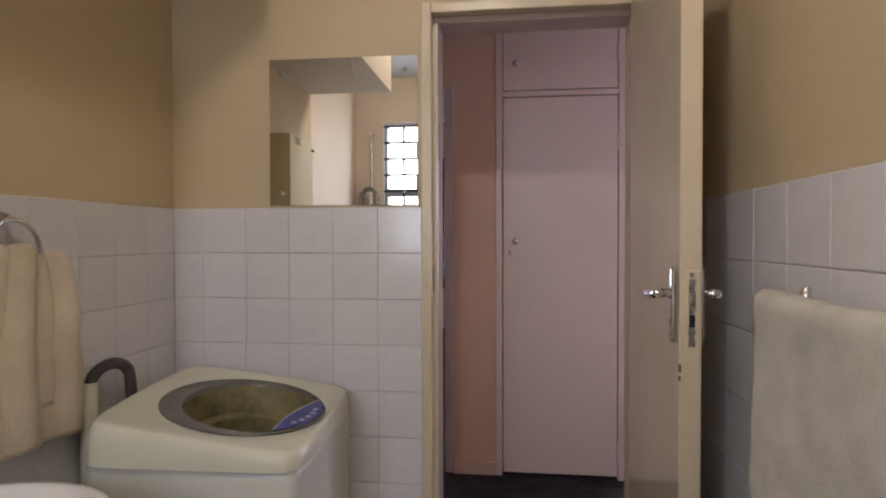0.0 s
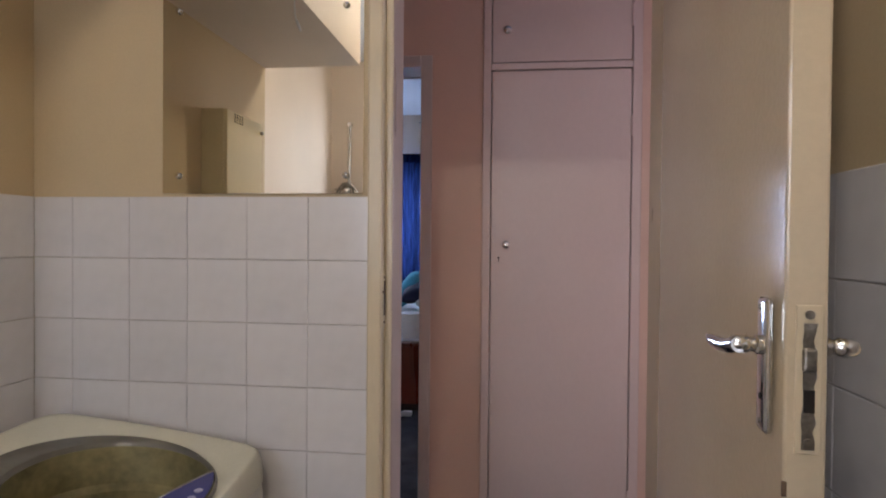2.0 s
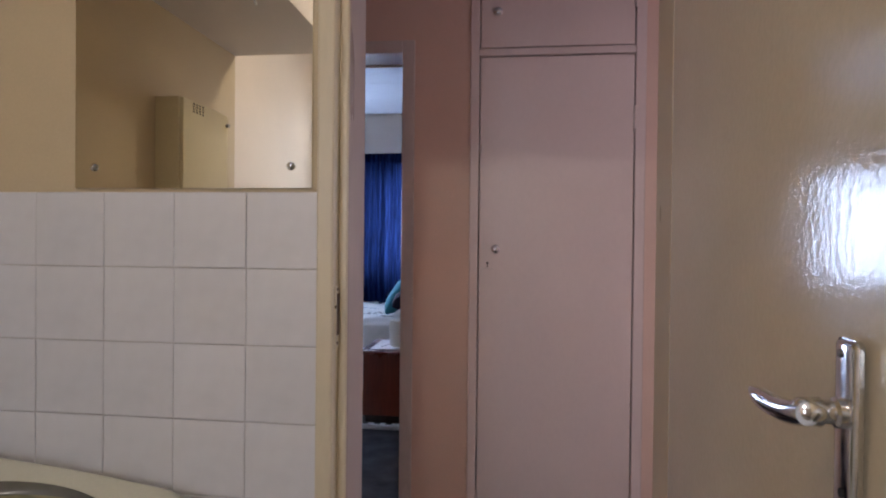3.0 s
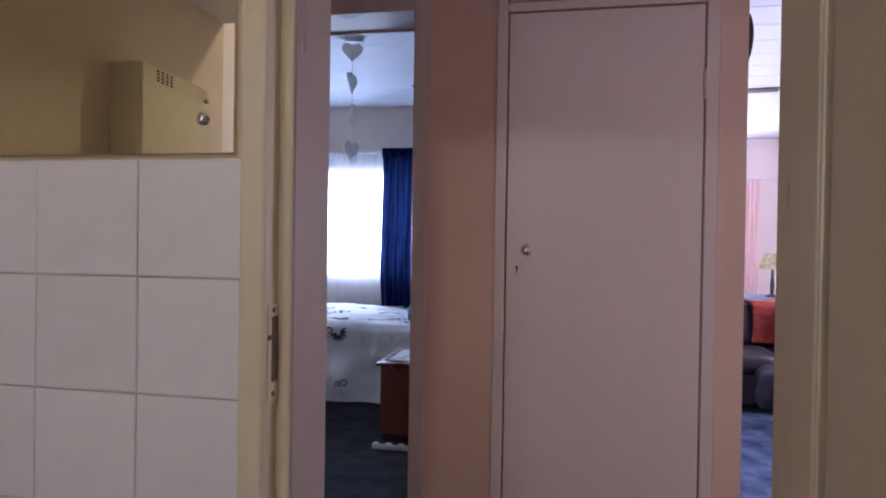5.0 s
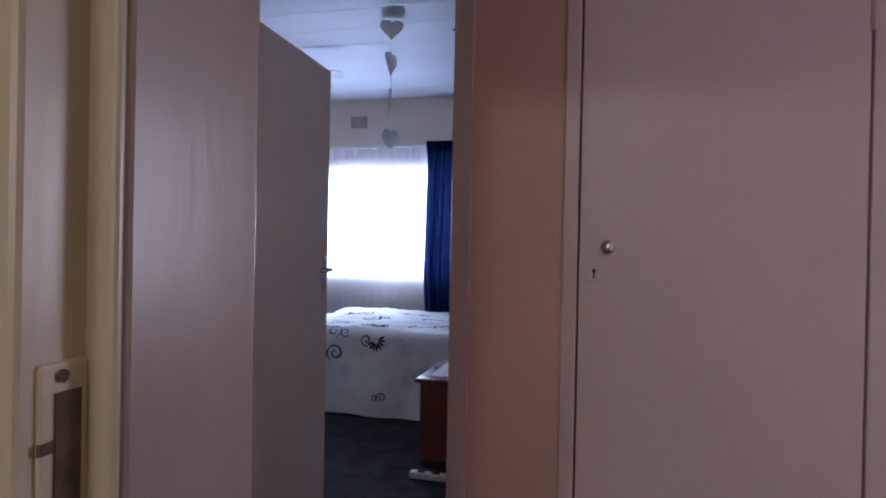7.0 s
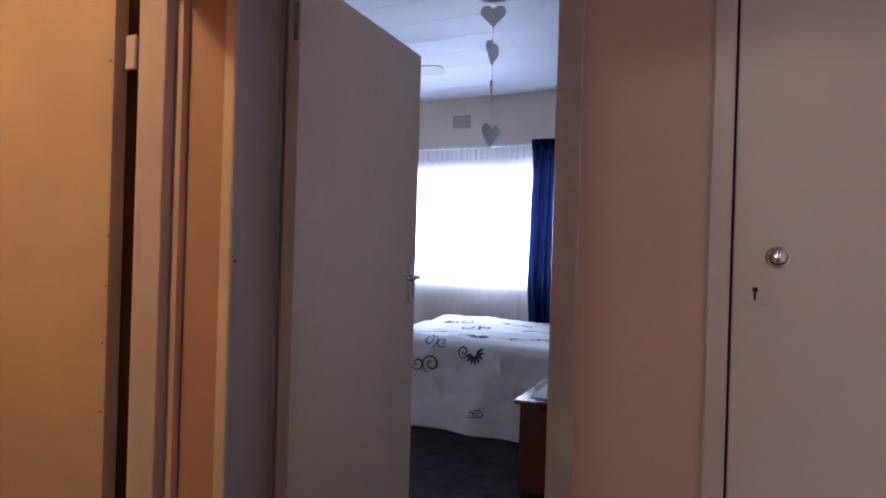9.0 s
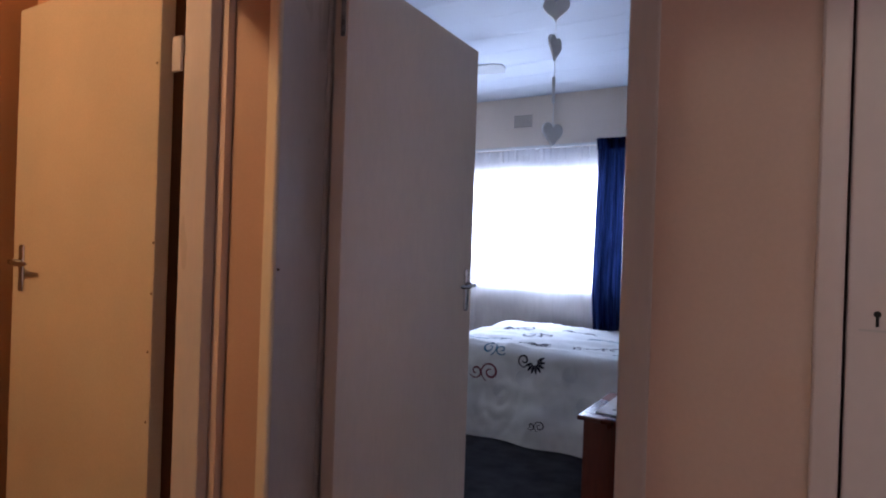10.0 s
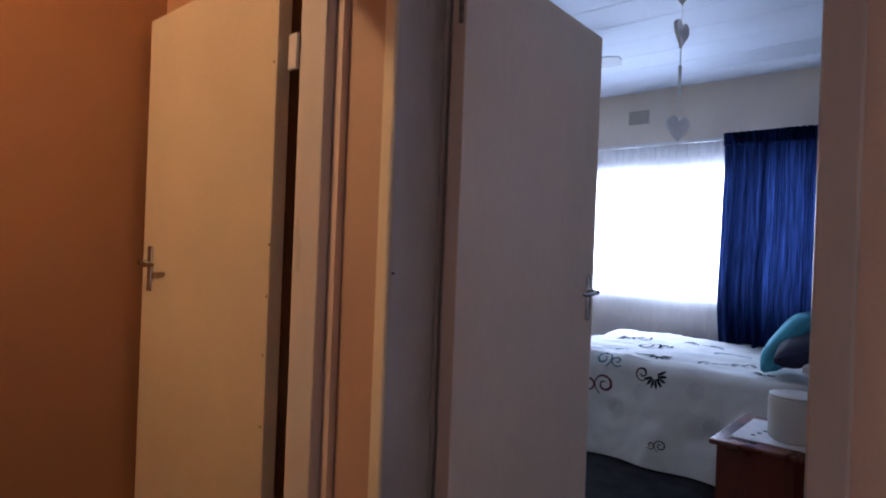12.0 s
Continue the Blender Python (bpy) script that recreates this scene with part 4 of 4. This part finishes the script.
# heart mobile
hm = thing("heart_mobile", "string of four white wooden hearts hanging from the ceiling", "mobile")
smooth(part("hook", tube(bmesh.new(), [(-1.05, 4.96, HC), (-1.05, 4.96, 2.70)] + [(-1.05 + .012 * math.sin(a), 4.96, 2.686 + .012 * math.cos(a)) for a in [radians(k * 30) for k in range(9)]], .0025, 8), M_DULL, hm))
part("string", tube(bmesh.new(), [(-1.05, 4.96, 2.675), (-1.05, 4.96, 1.86)], .0022, 6), M_WHITE, hm)


def heart(z, size, turn):
    bm, n = bmesh.new(), 40
    pts = []
    for k in range(n):
        t = 2 * math.pi * k / n
        pts.append((16 * math.sin(t) ** 3 / 16 * size, (13 * math.cos(t) - 5 * math.cos(2 * t) - 2 * math.cos(3 * t) - math.cos(4 * t)) / 16 * size))
    m = Matrix.Translation((-1.05, 4.955, z)) @ Matrix.Rotation(radians(turn), 4, "Z")
    f = [bm.verts.new(m @ Vector((x, -.008, y))) for x, y in pts]
    b = [bm.verts.new(m @ Vector((x, .008, y))) for x, y in pts]
    bm.faces.new(f), bm.faces.new(b[::-1])
    for k in range(n):
        bm.faces.new((f[k], f[(k + 1) % n], b[(k + 1) % n], b[k]))
    part("heart", bm, M_HEART, hm)


heart(2.595, .074, 20)
heart(2.385, .074, 86)
heart(2.15, .074, 110)
heart(1.905, .074, 66)

fan = thing("ceiling_fan", "cream four-blade ceiling fan at rest", "fan", (-2.2, 5.42, 0))
smooth(part("rod", tube(bmesh.new(), [(0, 0, HC), (0, 0, 2.55)], .012, 10), M_WHITE, fan), 40)
smooth(part("motor", lathe(bmesh.new(), [(.03, .09), (.09, .07), (.10, .03), (.09, 0), (.04, -.02)], 24, (0, 0, 2.49)), M_FAN, fan), 40)
for k in range(4):
    a = radians(14 + 90 * k)
    m = Matrix.Rotation(a, 4, "Z") @ Matrix.Rotation(radians(-13), 4, "X")
    bm = bmesh.new()
    prof = [(.14, -.05), (.50, -.065), (.565, -.05), (.575, 0), (.565, .05), (.50, .065), (.14, .05)]
    lo = [bm.verts.new(m @ Vector((x, y, 0)) + Vector((0, 0, 2.505))) for x, y in prof]
    hi = [bm.verts.new(m @ Vector((x, y, .008)) + Vector((0, 0, 2.505))) for x, y in prof]
    bm.faces.new(lo), bm.faces.new(hi[::-1])
    for i in range(len(prof)):
        bm.faces.new((lo[i], lo[(i + 1) % len(prof)], hi[(i + 1) % len(prof)], hi[i]))
    part("blade", bm, M_FAN, fan)

# ---- living room ----
rug = thing("rug", "blue grey patterned rug on the living room floor", "rug")
bm = grid(bmesh.new(), lambda u, v: Vector((1.0 + u * 2.0, 3.0 + v * 3.6, .014 + .003 * noise.noise((u * 20, v * 30, 0)))), 40, 70)
solid(smooth(part("rug_cloth", bm, M_RUG, rug)), .012, -1)

sofa = thing("sofa", "dark leather three-seat sofa with rolled arms", "sofa", (0, .32, 0))
part("base", soft_box(1.35, 3.12, 5.38, 6.10, .08, .34, 8, 10, .004), M_SOFA, sofa)
for x0 in (1.52, 2.06, 2.60):
    smooth(part("seat_cushion", soft_box(x0, x0 + .53, 5.34, 5.86, .32, .475, 8, 5, .012, 5, x0), M_SOFA, sofa))
    smooth(part("back_cushion", soft_box(x0, x0 + .53, 5.78, 6.04, .45, .80, 8, 4, .015, 5, x0), M_SOFA, sofa))
for x0 in (1.32, 3.0):
    smooth(part("arm", soft_box(x0, x0 + .18, 5.38, 6.1, .08, .60, 8, 5, .01), M_SOFA, sofa))
smooth(part("backrest", soft_box(1.35, 3.12, 5.98, 6.14, .08, .78, 8, 6, .01), M_SOFA, sofa))
for x in (1.45, 3.05):
    for y in (5.45, 6.05):
        part("foot", lathe(bmesh.new(), [(.025, 0), (.03, .09)], 10, (x, y, 0)), M_WOODD, sofa)


def throw(x0, x1, name, label, material, dz=0.0):
    e = thing(name, label, "throw", (0, .32, 0))

    def f(u, v):
        s = v * .62
        if s < .30:
            p = Vector((x0 + (x1 - x0) * u, 5.755 - dz, .50 + s))
        elif s < .42:
            p = Vector((x0 + (x1 - x0) * u, 5.755 + (s - .30) * 2.4, .815 + dz + .012 * math.sin((s - .3) * 26)))
        else:
            p = Vector((x0 + (x1 - x0) * u, 6.165 + dz, .815 - (s - .42)))
        return p + wob(p, 6, .010, 3)
    solid(smooth(part("cloth", grid(bmesh.new(), f, 30, 40), material, e)), .012)


throw(1.95, 2.50, "sofa_throw", "dull rust striped throw over the sofa back", M_RUST)
throw(2.505, 2.95, "sofa_throw", "tan orange woven throw over the sofa back", M_TAN)
cushion("scatter_cushion", "bright red square cushion on the sofa", (2.30, 5.975, .648), (.19, .15, .055), (82, 0, 0), M_RED, 9)

AT_TABLE, TURN = (1.725, 4.30, 0), -11.0
tbl = thing("coffee_table", "dark wooden coffee table with turned legs under a draped cloth", "coffee table", AT_TABLE, rz=TURN)
part("top", box(bmesh.new(), -.03, .67, -.03, 1.30, .375, .41, .008, 2), M_WOODD, tbl)
for x in (.03, .61):
    for y in (.03, 1.24):
        smooth(part("leg", lathe(bmesh.new(), [(.018, 0), (.026, .03), (.018, .07), (.034, .16), (.022, .22), (.036, .28), (.036, .375)], 14, (x, y, 0)), M_WOODD, tbl), 50)
dc = thing("table_throw", "violet grey cloth hanging in folds over the coffee table edges", "cloth", AT_TABLE, rz=TURN)


def drape(u, v):
    x, y = -.100 + u * .885, -.110 + v * 1.515
    over = max(0, -.045 - x, x - .685, -.045 - y, y - 1.315)
    cx, cy = min(max(x, -.045), .685), min(max(y, -.045), 1.315)
    k = .25 + .15 * math.sin(x * 17) * math.sin(y * 13)
    p = Vector((cx + (x - cx) * k, cy + (y - cy) * k, .418 - over * 1.35 + .012 * max(0, math.sin(x * 19 + y * 6)) * (over == 0)))
    return p + wob(p, 9, .006, 4)


solid(smooth(part("cloth", grid(bmesh.new(), drape, 70, 90), M_CLOTH, dc)), .006)
smooth(part("bunched_end", soft_box(-.15, .05, .98, 1.30, .13, .435, 12, 3.2, .035, 9, 3), M_CLOTH, dc, "bunched end of the cloth hanging off the corner"))
jar = thing("candle_jar", "amber glass candle jar on the coffee table", "candle", (1.745, 4.74, .434))
smooth(part("jar", lathe(bmesh.new(), [(.034, 0), (.038, .008), (.046, .095), (.041, .095), (.034, .016)], 24), M_AMBER, jar), 50)
part("rim", lathe(bmesh.new(), [(.0465, .093), (.048, .099), (.041, .099)], 24), M_AMBER, jar)

dt = thing("side_table", "side table under a dark blue cloth behind the sofa", "table")
part("top", box(bmesh.new(), 2.1, 2.9, 6.9, 7.5, .745, .775, .006), M_WOODD, dt)
for x in (2.15, 2.85):
    for y in (6.95, 7.45):
        part("leg", boxes((x - .02, x + .02, y - .02, y + .02, 0, .745)), M_WOODD, dt)
tc = thing("tablecloth", "dark blue tablecloth on the side table", "tablecloth")
part("cloth", boxes((2.08, 2.92, 6.88, 7.52, .7755, .787), (2.08, 2.92, 6.875, 6.885, .625, .787), (2.075, 2.085, 6.885, 7.52, .625, .787), bevel=.003), M_TBLUE, tc)
lp = thing("table_lamp", "table lamp with dark turned base and pleated cream shade", "lamp", (2.47, 7.2, .787))
smooth(part("base", lathe(bmesh.new(), [(.06, 0), (.06, .015), (.015, .03), (.022, .12), (.012, .2), (.012, .3)], 16), M_WOODD, lp), 50)
bm = bmesh.new()
rings = []
for r, z in ((.125, .27), (.065, .42)):
    rings.append([bm.verts.new(((r + .006 * (-1) ** k) * math.cos(2 * math.pi * k / 48), (r + .006 * (-1) ** k) * math.sin(2 * math.pi * k / 48), z)) for k in range(48)])
for k in range(48):
    bm.faces.new((rings[0][k], rings[0][(k + 1) % 48], rings[1][(k + 1) % 48], rings[1][k]))
solid(part("shade", bm, M_SHADE, lp, "pleated cream shade"), .004)
ch = thing("dining_chair", "dark wooden chair with an arched silver brocade back", "chair", (2.85, 7.66, 0))
bm = bmesh.new()
pts = [(-.15, .55), (-.15, .95)] + [(.15 * math.cos(a), .95 + .09 * math.sin(a)) for a in [math.pi * (1 - k / 12) for k in range(1, 12)]] + [(.15, .95), (.15, .55)]
f = [bm.verts.new((x, -.03, z)) for x, z in pts]
b = [bm.verts.new((x, .03, z)) for x, z in pts]
bm.faces.new(f), bm.faces.new(b[::-1])
for i in range(len(pts)):
    bm.faces.new((f[i], f[(i + 1) % len(pts)], b[(i + 1) % len(pts)], b[i]))
part("backrest", bm, M_SILVER, ch, "arched silver brocade back")
for s in (-1, 1):
    part("back_post", boxes((s * .155, s * .195, -.025, .025, 0, 1.0) if s > 0 else (-.195, -.155, -.025, .025, 0, 1.0), bevel=.004), M_WOODD, ch)
    part("leg", boxes((s * .175 - .02, s * .175 + .02, -.42, -.38, 0, .45), bevel=.003), M_WOODD, ch)
part("seat", soft_box(-.2, .2, -.42, .02, .44, .52, 6, 6, .004), M_SILVER, ch)

ch.matrix_world = pose(2.82, 7.66, 0, 0, 0, 168) @ Matrix.Diagonal((.78, .8, .98, 1))
pic = thing("framed_painting", "colourful landscape painting in a dark wooden frame", "painting")
Y0, Y1, Z0, Z1 = 7.05, 8.02, 1.45, 2.12
for b in ((Y0, Y1, Z1 - .06, Z1), (Y0, Y1, Z0, Z0 + .06), (Y0, Y0 + .06, Z0 + .06, Z1 - .06), (Y1 - .06, Y1, Z0 + .06, Z1 - .06)):
    part("frame_bar", boxes((XL - .035, XL - .001, *b), bevel=.004), M_PIC, pic)
cv = part("canvas", boxes((XL - .015, XL - .002, Y0 + .06, Y1 - .06, Z0 + .06, Z1 - .06)), M_PAINT[0], pic)
rnd = random.Random(4)
for k in range(46):
    y, z = Y0 + .10 + rnd.random() * (Y1 - Y0 - .2), Z0 + .10 + rnd.random() * (Z1 - Z0 - .2)
    h = (z - Z0) / (Z1 - Z0)
    m_ = M_PAINT[1] if h > .5 else M_PAINT[rnd.choice((2, 3, 4, 2))]
    bm = bmesh.new()
    ring = [bm.verts.new((XL - .0152 - k * .00003, y + (.05 + .03 * rnd.random()) * math.cos(a), z + (.03 + .025 * rnd.random()) * math.sin(a))) for a in [2 * math.pi * i / 11 for i in range(11)]]
    bm.faces.new(ring)
    part("brush_patch", bm, m_, cv)

lw = thing("window_3", "living room window with white frame", "window")
tagged(lw, kind="structure")
for x in (1.0, 1.73, 2.465):
    part("window_frame", boxes((x, x + .035, 9.2, 9.25, .75, 2.25), bevel=.003), M_WHITE, lw)
lw2 = thing("window_4", "living room side window with white frame", "window")
tagged(lw2, kind="structure")
for y in (4.3, 5.03, 5.765):
    part("window_frame", boxes((3.26, 3.31, y, y + .035, .8, 2.2), bevel=.003), M_WHITE, lw2)
rc = thing("curtain", "rose coloured sheer curtain at the living room window", "curtain")
smooth(part("curtain_cloth", grid(bmesh.new(), pleats(2.45, 2.93, 9.06, .02, 2.13, 9, .02, 5, .4), 120, 12), M_PINKC, rc))
smooth(part("curtain_rod", tube(bmesh.new(), [(.95, 9.07, 2.14), (3.12, 9.07, 2.14)], .009, 8), M_WHITE, rc), 40)
fan2 = thing("ceiling_fan", "dark ceiling fan at rest in the living room", "fan", (1.36, 5.53, 0))
smooth(part("rod", tube(bmesh.new(), [(0, 0, HC), (0, 0, 2.45)], .012, 10), M_WOODD, fan2), 40)
smooth(part("motor", lathe(bmesh.new(), [(.03, .09), (.09, .07), (.10, .03), (.09, 0), (.04, -.02)], 24, (0, 0, 2.36)), M_WOODD, fan2), 40)
for k in range(4):
    a = radians(-8 + 90 * k)
    m = Matrix.Rotation(a, 4, "Z")
    bm = boxes((.10, .55, -.06, .06, 2.365, 2.374), bevel=.003)
    bm.transform(m)
    part("blade", bm, M_WOODD, fan2)

# ---- wall tiles ----
TILE = {}


def tile_mesh(w, h):
    key = (round(w, 4), round(h, 4))
    if key not in TILE:
        bm = bmesh.new()
        vs = []
        for d, i in ((0, 0), (.0032, 0), (.0043, .0018)):
            vs.append([bm.verts.new((x, -d, z)) for x, z in ((i, i), (w - i, i), (w - i, h - i), (i, h - i))])
        for a, b in zip(vs, vs[1:]):
            for k in range(4):
                bm.faces.new((a[k], a[(k + 1) % 4], b[(k + 1) % 4], b[k]))
        bm.faces.new(vs[-1])
        bmesh.ops.recalc_face_normals(bm, faces=bm.faces)
        me = bpy.data.meshes.new("tile")
        bm.to_mesh(me)
        bm.free()
        me.materials.append(M_TILE)
        TILE[key] = me
    return TILE[key]


rnd = random.Random(11)


def tile_wall(parent, base, along, yaw, widths, near):
    """Rows of tiles from the top down on a wall; along is the run's direction."""
    run, joined = 0, bmesh.new()
    for c, w in enumerate(widths):
        z, r = ZT, 0
        while z > .01:
            h = min(PITCH, z)
            me = tile_mesh(w - .0010, h - .0018)
            m = Matrix.Translation(Vector(base) + Vector(along) * run + Vector((0, 0, z - h + .0009))) @ Matrix.Rotation(radians(yaw), 4, "Z")
            m = m @ Matrix.Translation((0, -rnd.uniform(-.0005, .0006), 0)) @ Matrix.Rotation(radians(rnd.uniform(-.13, .13)), 4, "X") @ Matrix.Rotation(radians(rnd.uniform(-.13, .13)), 4, "Z")
            if near(c, r):
                ob = new("tile", me)
                ob.parent = parent
                ob.matrix_basis = m
            else:
                k = len(joined.verts)
                joined.from_mesh(me)
                joined.verts.ensure_lookup_table()
                for v in joined.verts[k:]:
                    v.co = m @ v.co
            z -= h
            r += 1
        run += w
    if joined.verts:
        tagged(part("tile_field", joined, M_TILE, parent), kind="stuff")
    else:
        joined.free()


# grout beds, then the tiles
part("grout_bed", boxes((XW + .004, -.029, YB - .003, YB + .001, 0, ZT - .001)), M_GROUT, wall_bath)
part("grout_bed", boxes((XW - .001, XW + .003, .245, YB - .004, 0, ZT - .001)), M_GROUT, wall_west)
part("grout_bed", boxes((XE - .003, XE + .001, -1.59, YB - .004, 0, ZT - .001)), M_GROUT, wall_east)
n_w = [PITCH] * 5
tile_wall(wall_bath, (-.028 - sum(n_w) - .1065, YB - .003, 0), (1, 0, 0), 0, [.1065] + n_w, lambda c, r: True)
tile_wall(wall_west, (XW + .003, YB - .0078 - 9 * PITCH, 0), (0, 1, 0), 90, [PITCH] * 9, lambda c, r: c > 2)
tile_wall(wall_east, (XE - .003, YB - .0078, 0), (0, -1, 0), -90, [PITCH] * 21, lambda c, r: c < 10)
